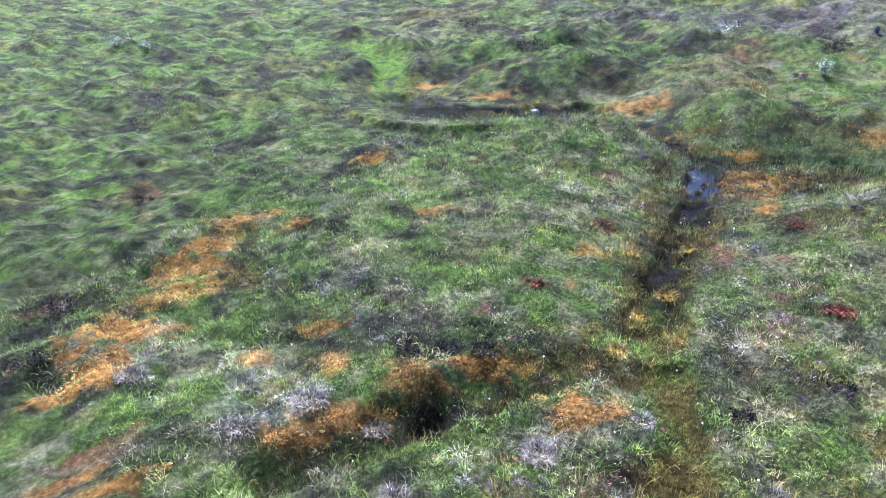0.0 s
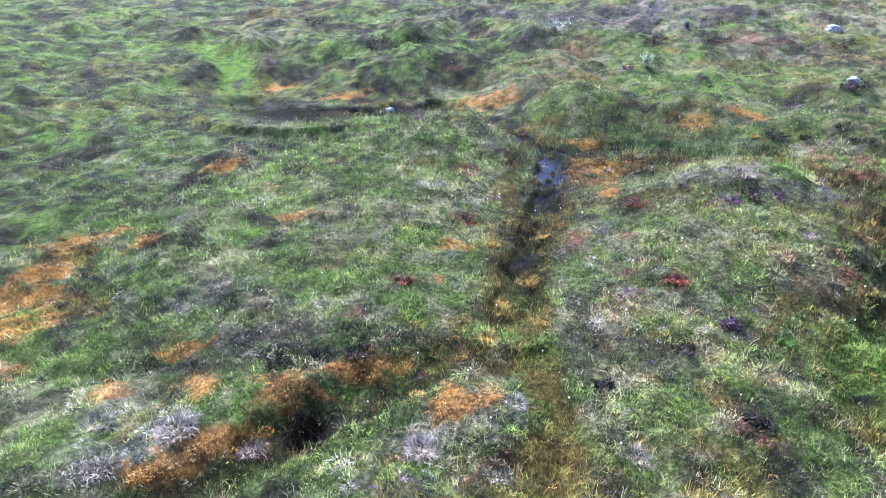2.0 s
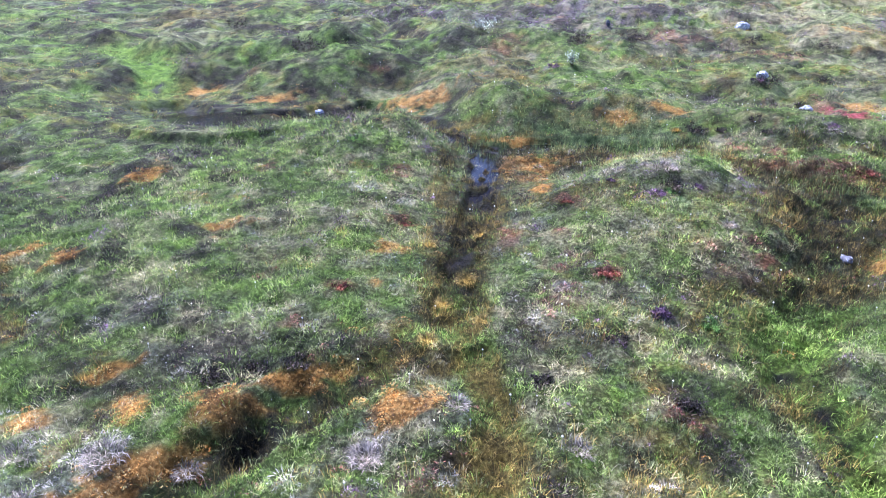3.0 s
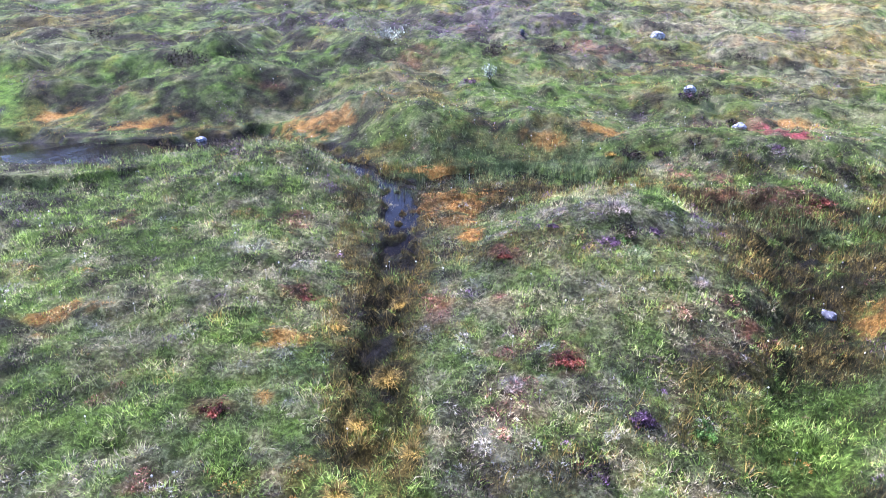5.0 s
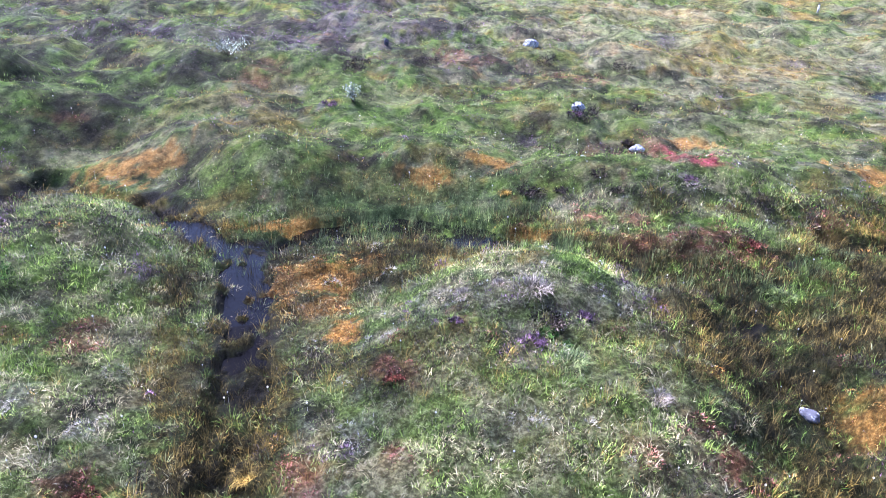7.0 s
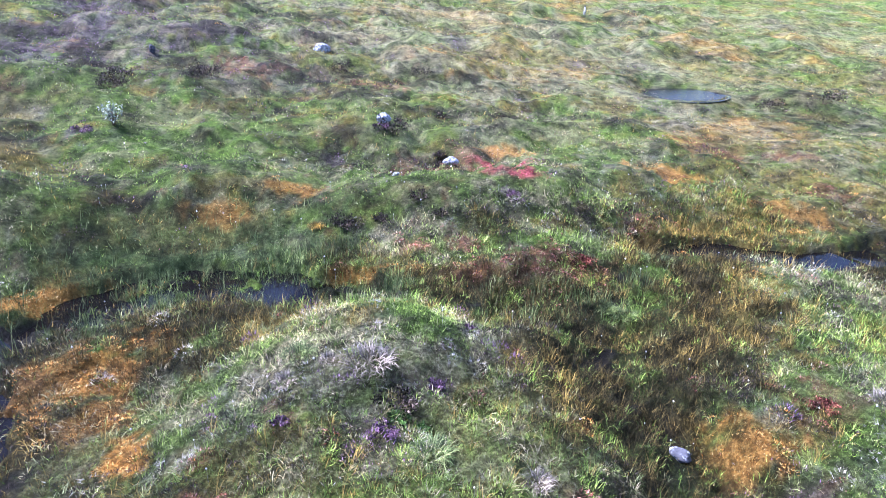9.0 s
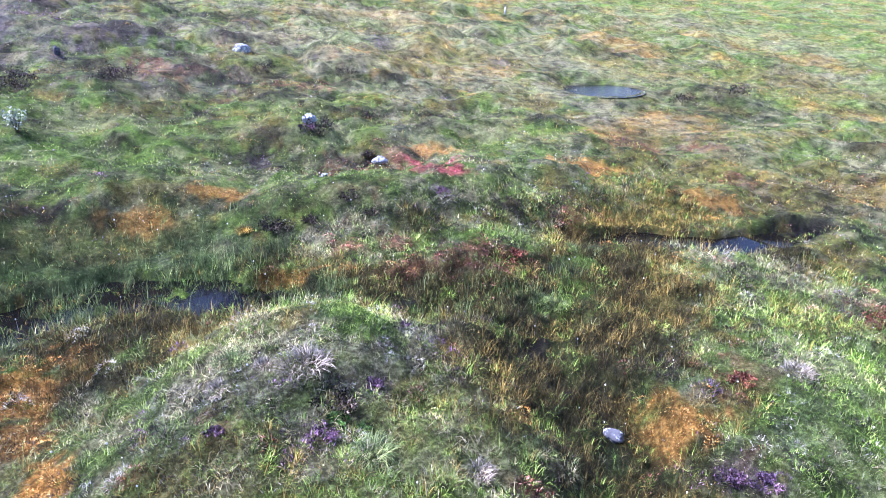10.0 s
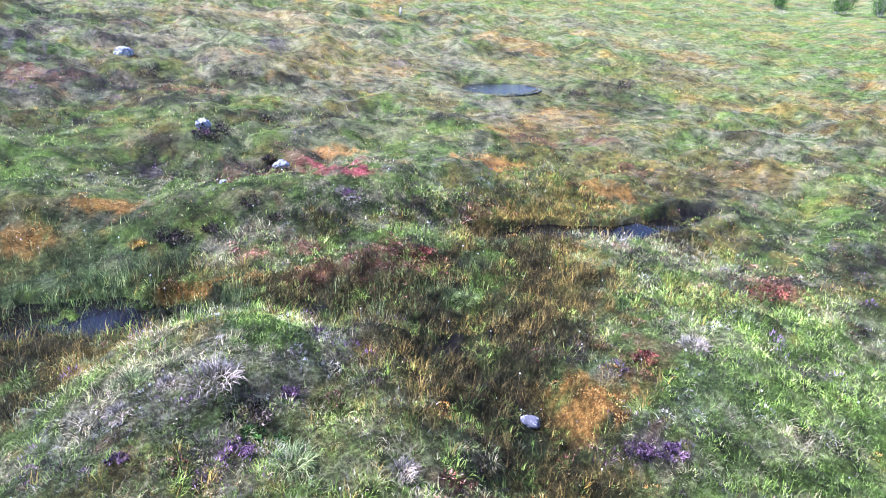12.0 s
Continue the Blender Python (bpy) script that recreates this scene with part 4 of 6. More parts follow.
patch("orange", -3.00, 7.06, 0.45, 0.17, 49)
patch("orange", -3.18, 6.62, 0.39, 0.11, 52)
patch("heath", -2.89, 8.91, 0.80, 0.48, 38)
patch("lichen", -3.50, 7.06, 0.33, 0.24, 51)
patch("lichen", -0.68, 8.09, 0.34, 0.24, 26)
patch("orange", -0.57, 8.71, 0.29, 0.22, 23)
patch("lichen", -4.49, 6.81, 0.43, 0.30, 57)
patch("heath", -6.03, 8.62, 0.69, 0.59, 53)
patch("heath", -6.38, 9.88, 0.56, 0.46, 49)
patch("bright", -2.85, 11.62, 0.48, 0.60, 28)
patch("bright", -5.93, 7.66, 0.50, 0.28, 58)
patch("straw", 1.10, 12.12, 0.33, 0.41, 6)
patch("red", 1.74, 12.93, 0.25, 0.26, 2)
patch("red", 1.05, 11.88, 0.31, 0.38, 6)
patch("lichen", 2.41, 12.05, 0.33, 0.31, -2)
patch("purple", 2.50, 11.96, 0.18, 0.14, -3)
patch("heath", 1.91, 10.98, 0.30, 0.41, 1)
patch("heath", 1.08, 9.78, 0.24, 0.25, 8)
patch("heath", 2.88, 9.84, 0.37, 0.28, -7)
patch("bright", 4.18, 11.85, 0.42, 0.70, -13)
patch("bright", 1.93, 8.64, 0.37, 0.17, 1)
patch("sedge", 4.19, 10.78, 0.39, 0.94, -15)
patch("rust", 4.56, 9.75, 0.25, 0.29, -20)
patch("bright", -10.95, 25.97, 2.96, 1.04, 29)
patch("heath", -7.29, 25.52, 1.18, 0.99, 22)
patch("straw", -6.23, 23.98, 0.73, 0.73, 21)
patch("orange", -5.94, 23.50, 0.62, 0.23, 21)
patch("heath", -11.14, 26.89, 1.31, 0.22, 28)
patch("heath", -18.83, 22.34, 1.81, 1.34, 47)
patch("heath", -14.42, 23.98, 1.17, 0.82, 38)
patch("bright", -17.15, 24.45, 0.87, 1.03, 41)
patch("rust", -20.11, 30.90, 2.26, 1.29, 38)
patch("heath", -17.17, 30.07, 1.19, 1.42, 35)
patch("purple", -6.17, 33.69, 4.56, 2.01, 15)
patch("purple", -0.66, 36.30, 3.20, 1.22, 5)
patch("bright", -2.32, 22.94, 0.91, 1.14, 12)
patch("rust", 0.49, 22.35, 2.06, 0.29, 4)
patch("heath", -5.59, 29.66, 1.33, 0.65, 16)
patch("heath", -0.72, 30.42, 0.77, 1.46, 6)
patch("heath", 1.15, 33.10, 0.96, 1.38, 2)
patch("red", 2.55, 32.83, 0.95, 0.73, -1)
patch("red", -4.07, 28.57, 0.63, 0.40, 13)
patch("heath", 5.95, 26.73, 1.16, 1.27, -9)
patch("heath", 3.72, 22.13, 1.25, 0.24, -5)
patch("heath", 4.68, 21.62, 0.92, 0.33, -8)
patch("heath", -4.71, 10.75, 0.54, 0.31, 40)
patch("lichen", -2.89, 10.17, 0.47, 0.34, 33)
patch("sedge", -2.20, 8.09, 0.41, 0.36, 38)
patch("straw", -17.70, 26.53, 2.93, 1.31, 40)
patch("bright", -17.34, 18.30, 2.37, 0.81, 51)
patch("heath", -13.94, 14.55, 0.96, 0.34, 53)
patch("straw", -9.64, 17.43, 0.75, 0.65, 38)
patch("red", -2.41, 13.89, 0.26, 0.17, 25)
patch("red", -3.49, 16.38, 0.37, 0.29, 24)
patch("red", -2.50, 11.13, 0.24, 0.18, 36)
patch("straw", -2.40, 12.09, 0.38, 0.21, 31)
patch("lichen", -2.70, 14.66, 0.16, 0.20, 24)
patch("red", 0.64, 15.48, 0.24, 0.20, 3)
patch("lichen", 4.20, 21.29, 0.75, 0.25, -12)
patch("red", 1.62, 12.86, 0.25, 0.20, -4)
patch("red", 0.96, 13.63, 0.24, 0.17, 1)
patch("red", 3.33, 14.09, 0.23, 0.19, -16)
patch("red", 1.11, 11.68, 0.22, 0.22, -0)
patch("red", 4.19, 14.08, 0.30, 0.26, -21)
patch("lichen", -0.33, 14.92, 0.14, 0.22, 9)
patch("straw", 2.45, 16.84, 0.97, 0.28, -7)
patch("straw", 0.96, 12.36, 0.36, 0.29, 1)
patch("purple", 2.56, 11.92, 0.24, 0.16, -14)
patch("lichen", 2.43, 12.87, 0.26, 0.14, -11)
patch("heath", 2.40, 16.01, 0.75, 0.25, -8)
patch("bright", 3.21, 15.50, 0.65, 0.21, -13)
patch("red", 6.07, 19.20, 0.80, 0.17, -21)
patch("red", 5.30, 19.54, 0.46, 0.12, -17)
patch("heath", -5.79, 16.82, 0.72, 0.35, 33)
patch("bright", -4.95, 17.46, 0.31, 0.32, 28)
patch("heath", -4.16, 19.09, 0.67, 0.30, 22)
patch("straw", -3.40, 13.16, 0.44, 0.23, 33)
patch("bright", -3.73, 12.03, 0.48, 0.32, 40)
patch("sedge", -1.38, 14.40, 0.42, 1.00, 17)
patch("sedge", -0.82, 12.36, 0.38, 0.67, 18)
patch("rust", -2.36, 16.12, 0.22, 1.11, 19)
patch("rust", -0.60, 12.62, 0.25, 0.28, 15)
patch("rust", -1.79, 13.55, 0.18, 0.58, 22)
patch("orange", -0.68, 18.59, 0.52, 0.47, 8)
patch("orange", -0.13, 16.99, 0.16, 0.18, 7)
patch("orange", -1.76, 21.12, 0.74, 0.14, 11)
patch("straw", -5.99, 25.30, 0.73, 0.59, 20)
patch("orange", -5.76, 23.67, 0.90, 0.26, 22)
patch("bright", -2.08, 22.90, 0.68, 0.24, 11)
patch("heath", 3.91, 22.31, 0.92, 0.15, -10)
patch("heath", -11.35, 22.77, 0.99, 0.45, 37)
patch("heath", -15.14, 24.62, 1.16, 0.94, 41)
patch("bright", -10.75, 26.51, 2.79, 0.14, 30)
patch("sedge", -1.31, 19.10, 0.54, 0.76, 16)
patch("sedge", -0.60, 17.81, 0.61, 0.38, 13)
patch("sedge", 0.55, 19.33, 1.06, 0.57, 3)
patch("mud", -1.68, 19.63, 0.41, 0.64, 17)
patch("mud", -1.19, 17.16, 0.36, 0.29, 19)
patch("sedge", 6.16, 18.28, 1.29, 0.90, -34)
patch("sedge", 5.85, 17.00, 1.02, 0.67, -37)
patch("sedge", 5.45, 15.79, 0.39, 0.83, -40)
patch("orange", -0.67, 18.54, 0.69, 0.48, 12)
patch("orange", -0.15, 17.07, 0.22, 0.20, 11)
patch("orange", 6.42, 14.88, 0.49, 0.30, -51)
patch("rust", 6.38, 15.45, 0.41, 0.26, -48)
patch("sedge", 0.32, 18.42, 0.84, 0.29, 6)
patch("rust", -1.65, 20.85, 0.54, 0.35, 15)
patch("lichen", 2.07, 16.94, 0.26, 0.36, -9)
patch("lichen", 7.25, 13.87, 0.33, 0.40, -62)
patch("purple", 3.25, 16.43, 0.29, 0.17, -21)
patch("purple", 2.40, 16.03, 0.33, 0.22, -14)
patch("purple", 4.19, 17.69, 0.10, 0.30, -24)
patch("purple", 6.46, 13.84, 0.56, 0.14, -59)
patch("heath", 1.33, 16.89, 0.47, 0.34, -2)
patch("heath", 1.96, 15.91, 0.32, 0.18, -10)
patch("heath", 7.12, 14.63, 0.40, 0.21, -56)
patch("red", 7.65, 14.89, 0.28, 0.48, -57)
patch("red", 11.57, 15.21, 0.58, 0.48, -66)
patch("red", 6.54, 19.40, 0.62, 0.50, -32)
patch("red", 9.28, 20.59, 0.32, 0.29, -39)
patch("straw", 2.70, 17.10, 0.48, 0.36, -14)
patch("straw", 4.05, 15.05, 0.32, 0.31, -34)
patch("bright", 3.06, 15.84, 0.27, 0.43, -21)
patch("bright", 8.13, 13.43, 0.63, 0.77, -68)
patch("straw", 8.56, 14.77, 0.42, 0.35, -61)
patch("straw", 3.10, 14.98, 0.30, 0.18, -25)
patch("lichen", 3.09, 16.87, 0.24, 0.22, -18)
patch("lichen", 7.95, 26.37, 0.41, 0.81, -24)
patch("heath", 4.95, 21.85, 0.68, 0.30, -19)
patch("heath", 3.43, 21.93, 0.38, 0.15, -12)
patch("heath", 4.59, 21.52, 0.57, 0.18, -18)
patch("heath", 6.02, 26.29, 0.79, 0.72, -18)
patch("heath", 3.91, 25.26, 0.30, 0.82, -11)
patch("rust", 16.06, 34.77, 2.47, 1.31, -32)
patch("rust", 13.83, 28.23, 0.95, 1.31, -36)
patch("heath", 21.13, 26.96, 1.44, 1.04, -51)
patch("rust", 11.69, 20.32, 1.65, 1.36, -48)
patch("bright", 2.56, 27.07, 0.46, 0.94, -5)
patch("heath", 19.71, 28.81, 0.83, 2.04, -46)
patch("heath", 8.57, 32.47, 1.10, 0.63, -19)
patch("red", 3.69, 32.57, 0.87, 0.30, -7)
patch("heath", 1.52, 32.33, 0.86, 1.21, -1)
patch("straw", 8.23, 24.90, 0.77, 1.18, -27)
patch("red", 8.23, 24.90, 0.52, 0.21, -27)
patch("sedge", 1.22, 21.46, 0.55, 0.23, -1)
patch("bright", 0.52, 22.44, 0.88, 0.19, 3)
patch("purple", 11.70, 36.28, 0.55, 0.29, -23)
patch("rust", 23.20, 33.04, 2.24, 2.07, -45)
patch("rust", 30.77, 30.15, 4.22, 2.75, -57)
patch("bright", 51.59, 44.54, 9.60, 10.63, -56)
patch("bright", 42.09, 50.21, 8.99, 5.14, -46)
# greener and drier ground between them
patch("bright", -1.35, 8.06, 0.44, 0.24, 32)
patch("bright", -2.12, 7.19, 0.56, 0.27, 42)
patch("rust", -1.29, 9.58, 0.50, 0.13, 25)
patch("rust", -0.79, 11.42, 0.20, 0.99, 18)
patch("rust", -8.67, 9.57, 0.42, 0.42, 57)
patch("rust", -7.23, 8.71, 0.47, 0.37, 57)
patch("bright", -6.13, 7.82, 0.42, 0.24, 57)
patch("rust", -4.78, 8.25, 0.39, 0.14, 50)
patch("rust", -0.55, 13.01, 0.23, 0.96, 14)
patch("bright", -8.75, 17.25, 1.31, 0.72, 36)
patch("bright", -10.49, 22.95, 1.70, 0.26, 32)
patch("straw", -5.09, 23.79, 0.53, 0.16, 19)
patch("rust", -9.31, 22.46, 1.09, 0.15, 30)
patch("bright", -4.68, 15.81, 0.72, 0.52, 27)
patch("bright", -11.26, 15.23, 1.03, 0.56, 46)
patch("bright", -5.87, 11.46, 0.69, 0.45, 42)
patch("straw", -4.85, 13.01, 0.62, 0.35, 33)
patch("straw", -3.00, 13.39, 0.39, 0.27, 25)
patch("lichen", -3.69, 14.93, 0.33, 0.29, 25)
patch("bright", -1.55, 23.77, 0.68, 1.19, 10)
patch("rust", -4.60, 26.29, 1.75, 0.31, 16)
patch("rust", 1.66, 23.52, 1.00, 0.24, 1)
patch("bright", 2.65, 25.81, 0.92, 0.38, -2)
patch("rust", -2.80, 25.11, 1.09, 1.04, 12)
patch("bright", 0.42, 28.09, 1.21, 0.44, 4)
patch("bright", -7.78, 25.97, 2.06, 0.19, 26)
patch("rust", -6.70, 24.95, 1.34, 0.15, 24)
patch("straw", -5.71, 24.00, 0.69, 0.26, 23)
patch("bright", -2.27, 23.03, 0.62, 0.32, 12)
patch("rust", -4.11, 27.32, 1.43, 0.49, 15)
patch("straw", -4.38, 26.42, 0.91, 0.17, 16)
patch("rust", -2.75, 27.27, 0.62, 0.20, 11)
patch("rust", 0.19, 22.68, 0.84, 0.14, 3)
patch("bright", -0.56, 21.90, 0.69, 0.22, 6)
patch("rust", -2.22, 21.06, 0.55, 0.16, 14)
patch("bright", -5.11, 21.85, 1.23, 0.43, 24)
patch("bright", -4.57, 17.55, 0.73, 0.40, 30)
patch("straw", -3.65, 18.97, 0.49, 0.36, 23)
patch("heath", -4.58, 18.63, 0.49, 0.13, 27)
patch("bright", 4.41, 29.24, 1.71, 0.98, -9)
patch("straw", 10.41, 26.03, 1.79, 0.19, -28)
patch("bright", 6.55, 20.23, 0.99, 0.30, -25)
patch("red", 6.29, 19.28, 0.62, 0.16, -25)
patch("red", 4.93, 19.73, 0.41, 0.20, -19)
patch("heath", 5.58, 22.27, 1.09, 0.29, -18)
patch("heath", 6.51, 21.17, 1.04, 0.12, -23)
patch("bright", 3.98, 21.94, 0.70, 0.15, -12)
patch("bright", 3.00, 22.31, 0.70, 0.14, -8)
patch("rust", 1.58, 28.73, 0.99, 0.24, -2)
patch("bright", 8.04, 13.81, 0.63, 0.55, -65)
patch("bright", 8.46, 12.93, 0.43, 0.60, -73)
patch("rust", 11.26, 19.69, 1.46, 0.41, -48)
patch("bright", 13.19, 21.51, 1.58, 1.00, -48)
patch("straw", 16.66, 21.80, 1.23, 0.46, -54)
patch("straw", 10.01, 25.87, 1.70, 0.28, -30)
patch("bright", 4.30, 23.32, 1.28, 0.56, -14)
patch("bright", 3.57, 26.30, 0.89, 0.38, -9)
patch("rust", 8.46, 17.07, 1.36, 0.96, -49)
patch("rust", 7.91, 18.49, 0.53, 0.39, -41)
patch("straw", 2.88, 16.95, 0.48, 0.22, -16)
patch("straw", 3.46, 15.42, 0.37, 0.30, -27)
patch("bright", 3.15, 15.57, 0.21, 0.35, -23)
patch("sedge", 7.09, 16.99, 0.93, 0.52, -43)
patch("rust", 4.53, 17.07, 0.17, 0.34, -28)
patch("lichen", 2.26, 16.75, 0.17, 0.21, -11)
patch("heath", 1.16, 16.82, 0.35, 0.31, -1)
patch("purple", 3.18, 16.45, 0.23, 0.10, -20)
patch("heath", 2.46, 16.22, 0.28, 0.16, -14)
# tufts along the ditch and on the near slope
patch("heath", -9.76, 10.23, 0.69, 0.60, 57)
patch("heath", -5.41, 8.18, 0.49, 0.31, 53)
patch("rust", -7.70, 7.08, 0.64, 0.36, 65)
patch("rust", -8.86, 9.87, 0.65, 0.37, 56)
patch("lichen", -6.45, 6.27, 0.33, 0.38, 66)
patch("heath", -5.47, 9.78, 0.53, 0.37, 46)
patch("heath", -7.30, 10.49, 0.51, 0.31, 50)
patch("lichen", -4.11, 8.90, 0.39, 0.23, 44)
patch("red", -4.95, 4.91, 0.42, 0.29, 72)
patch("bright", -2.31, 10.86, 0.65, 0.31, 28)
patch("heath", 0.00, 10.32, 0.22, 0.62, 14)
patch("bright", 1.50, 10.51, 0.43, 0.28, 4)
patch("heath", 1.70, 10.80, 0.44, 0.24, 2)
patch("lichen", 1.12, 11.03, 0.30, 0.18, 6)
patch("bright", 1.24, 9.63, 0.40, 0.24, 6)
patch("lichen", -0.74, 8.23, 0.31, 0.20, 26)
patch("orange", -0.57, 8.75, 0.29, 0.19, 23)
patch("straw", -1.60, 6.56, 0.23, 0.10, 42)
patch("lichen", -5.42, 4.65, 0.29, 0.25, 74)
patch("heath", -11.97, 9.64, 0.38, 0.69, 63)
patch("mud", 5.75, 15.00, 0.15, 0.19, -47)
patch("sedge", 5.63, 14.55, 0.25, 0.27, -49)
patch("sedge", 6.11, 15.84, 0.41, 0.21, -44)
patch("bright", 4.97, 18.56, 0.31, 0.35, -26)
patch("sedge", 0.15, 18.63, 0.36, 0.31, 6)
patch("sedge", 0.46, 18.96, 0.44, 0.21, 4)
patch("rust", 1.36, 18.65, 0.43, 0.34, -2)
patch("straw", 1.76, 17.56, 0.31, 0.14, -6)
patch("sedge", 4.67, 16.67, 0.32, 0.32, -31)


STRENGTH = {"bright": 0.95, "orange": 1.9, "crimson": 1.7, "lichen": 0.55, "straw": 0.95, "heath": 0.8, "red": 1.05, "purple": 0.8, "rust": 1.1, "sedge": 1.6}


def covers(x, y):
    """The share of each ground cover at places, as rows that add up to 1."""
    n = len(x)
    w = {k: np.zeros(n) for k in KINDS}
    away = np.hypot(x - 1.5, y - 12)
    lot = lambda size, shift, least, steep, flat=1.0: np.clip((layered(x, y * flat, size, shift) - least) * steep, 0, 1)
    far, west, east = np.clip((away - 9) / 8, 0, 1), np.clip((-x - 3) / 4, 0, 1), np.clip((x + 0.3 * y - 15) / 10, 0, 1) * np.clip((y - 14) / 6, 0, 1)
    w["grass"] += 0.5
    w["bright"] += 0.36 + 0.45 * lot(2.2, 61.0, 0.5, 5) + 0.35 * west * lot(1.3, 65.0, 0.45, 5)
    w["straw"] += 0.4 * lot(0.9, 31.0, 0.56, 8) * (1 - 0.6 * west) + 0.75 * lot(0.35, 35.0, 0.60, 10)
    w["heath"] += 1.2 * lot(0.42, 241.0, 0.57, 12) * (0.65 + 0.6 * west) + 0.8 * lot(1.7, 47.0, 0.56, 8, 1.4) * lot(0.4, 49.0, 0.45, 7)
    w["rust"] += (0.15 + 0.4 * np.clip((x + 5) / 6, 0, 1)) * lot(1.5, 301.0, 0.52, 6, 1.2)
    w["lichen"] += 0.42 * lot(0.32, 53.0, 0.62, 10)
    w["red"] += 0.6 * lot(0.4, 71.0, 0.67, 10) * np.clip((x + 5) / 4, 0.3, 1)
    w["purple"] += 0.45 * lot(0.45, 73.0, 0.67, 10)
    w["orange"] += 0.4 * lot(0.9, 83.0, 0.66, 9, 1.4)
    # green and bleached grass on the tops of the mounds, heather round their flanks: plant colour that also stands in
    # for the relief's light and shade
    top = np.zeros(n)
    for cx, cy, rx, ry, turn, _ in MOUNDS:
        top = np.maximum(top, np.exp(-oval(x, y, cx, cy, rx * 1.1, ry * 1.1, turn) ** 3))
    crown, flank = np.clip((top - 0.5) * 4, 0, 1), np.clip(1 - np.abs(top - 0.22) * 6, 0, 1)
    w["bright"] += 0.4 * crown * lot(0.9, 501.0, 0.42, 5)
    w["straw"] += 0.45 * crown * lot(0.6, 511.0, 0.46, 6)
    w["heath"] += 0.7 * flank * lot(0.8, 521.0, 0.48, 8)
    # farther off: heather and bilberry on the hummocks, purple on the hill, tan and orange bog to the east
    w["heath"] += far * (1 - 0.5 * east) * (1.4 * lot(1.3, 201.0, 0.55, 12, 1.7) + 0.7 * lot(3.2, 211.0, 0.55, 10, 1.7) * lot(0.5, 221.0, 0.42, 8, 1.3))
    w["heath"] += 1.3 * far * west * lot(0.8, 441.0, 0.55, 12, 1.6)
    w["purple"] += 0.5 * far * np.clip((y - 27) / 6, 0, 1) * (1 - east) * lot(1.5, 401.0, 0.5, 8, 1.8)
    w["straw"] += far * (0.35 + 0.3 * east) * (1 - 0.7 * west) * lot(1.0, 231.0, 0.58, 12, 1.7) + 0.1 * east
    w["rust"] += far * 0.45 * lot(2.4, 411.0, 0.50, 8, 1.6)
    w["orange"] += 0.55 * east * lot(4.0, 141.0, 0.50, 6, 1.8) + 0.3 * far * lot(1.1, 421.0, 0.62, 10, 1.6)
    w["bright"] += 0.3 * far * lot(1.4, 161.0, 0.5, 7, 1.5) + 0.6 * np.clip((x - 26) / 14, 0, 1) * lot(4.0, 431.0, 0.46, 7, 2.0)
    w["heath"] += 1.2 * np.clip(1.3 - oval(x, y, 22.3, 27.6, 2.4, 1.4, -0.7), 0, 1)
    w["mud"] += 6.0 * np.clip((1.2 - oval(x, y, *POOL)) * 6, 0, 1)
    fray = 1.9 * (layered(x, y, 0.5, 97.0) - 0.5) + 1.5 * (value_noise(x, y, 0.12, 15.0) - 0.5)
    for cover, cx, cy, rx, ry, turn in PATCHES:
        reach = 1.7 * max(rx, ry)
        near = np.nonzero((np.abs(x - cx) < reach) & (np.abs(y - cy) < reach))[0]
        if len(near):
            r = oval(x[near], y[near], cx, cy, rx, ry, turn) + fray[near]
            w[cover][near] = np.maximum(w[cover][near], STRENGTH.get(cover, 1.5) * np.clip((1.3 - r) * 1.8, 0, 1))
    carve, share = wetness(x, y)
    for cover, f in share.items():
        if cover == "mud":
            # tufted islets stand in the mud
            islet = np.clip((layered(x, y, 0.24, 33.0, 2) - 0.54) * 9, 0, 1)
            w["sedge"] += 1.5 * f * islet
            w["rust"] += 0.9 * f * islet
            f = f * (1 - 0.8 * islet)
            for k in KINDS:
                w[k] *= 1 - 0.93 * f
            w["mud"] += 1.2 * f
        else:
            for k in ("grass", "heath", "lichen", "straw", "purple"):
                w[k] *= 1 - 0.85 * f
            mixed = layered(x, y, 0.6, 113.0)
            w[cover] += (0.5 + 0.9 * np.clip((mixed - 0.35) * 3, 0, 1)) * f
            w["bright"] += 0.5 * f * np.clip((0.56 - mixed) * 5, 0, 1)
            w["grass"] += 0.35 * f
            gap = 0.36 if cover == "reed" else 0.62
            open_water = np.clip((layered(x, y, 0.55, 127.0) - gap) * 7, 0, 1) * np.clip((f - 0.7) * 4, 0, 1)
            for k in KINDS:
                w[k] *= 1 - 0.85 * open_water
            w["mud"] += open_water
            w["mud"] += (0.28 if cover == "sedge" else 0.2) * np.clip((f - 0.4) * 3, 0, 1)
            if cover == "sedge":
                w["rust"] += 0.6 * np.clip(1 - np.abs(f - 0.45) * 2.4, 0, 1) * np.clip((layered(x, y, 0.8, 181.0) - 0.42) * 5, 0, 1)
    # neighbours crowd one another out, so that each stand is nearly pure
    w = np.array([w[k] for k in KINDS]) ** 1.9
    return w / w.sum(0)


def spaced(a, b, step, grow, reach, back=None):
    """Even steps from a to b, then ever wider ones to the reach on both sides; back: how they widen on the low side."""
    inner = list(np.arange(a, b + step / 2, step))
    low, high = [inner[0]], [inner[-1]]
    for line, way, g in ((low, -1, back or grow), (high, 1, grow)):
        wide = step
        while abs(line[-1]) < reach:
            wide *= g
            line.append(line[-1] + way * wide)
    return np.array(low[:0:-1] + inner + high[1:])


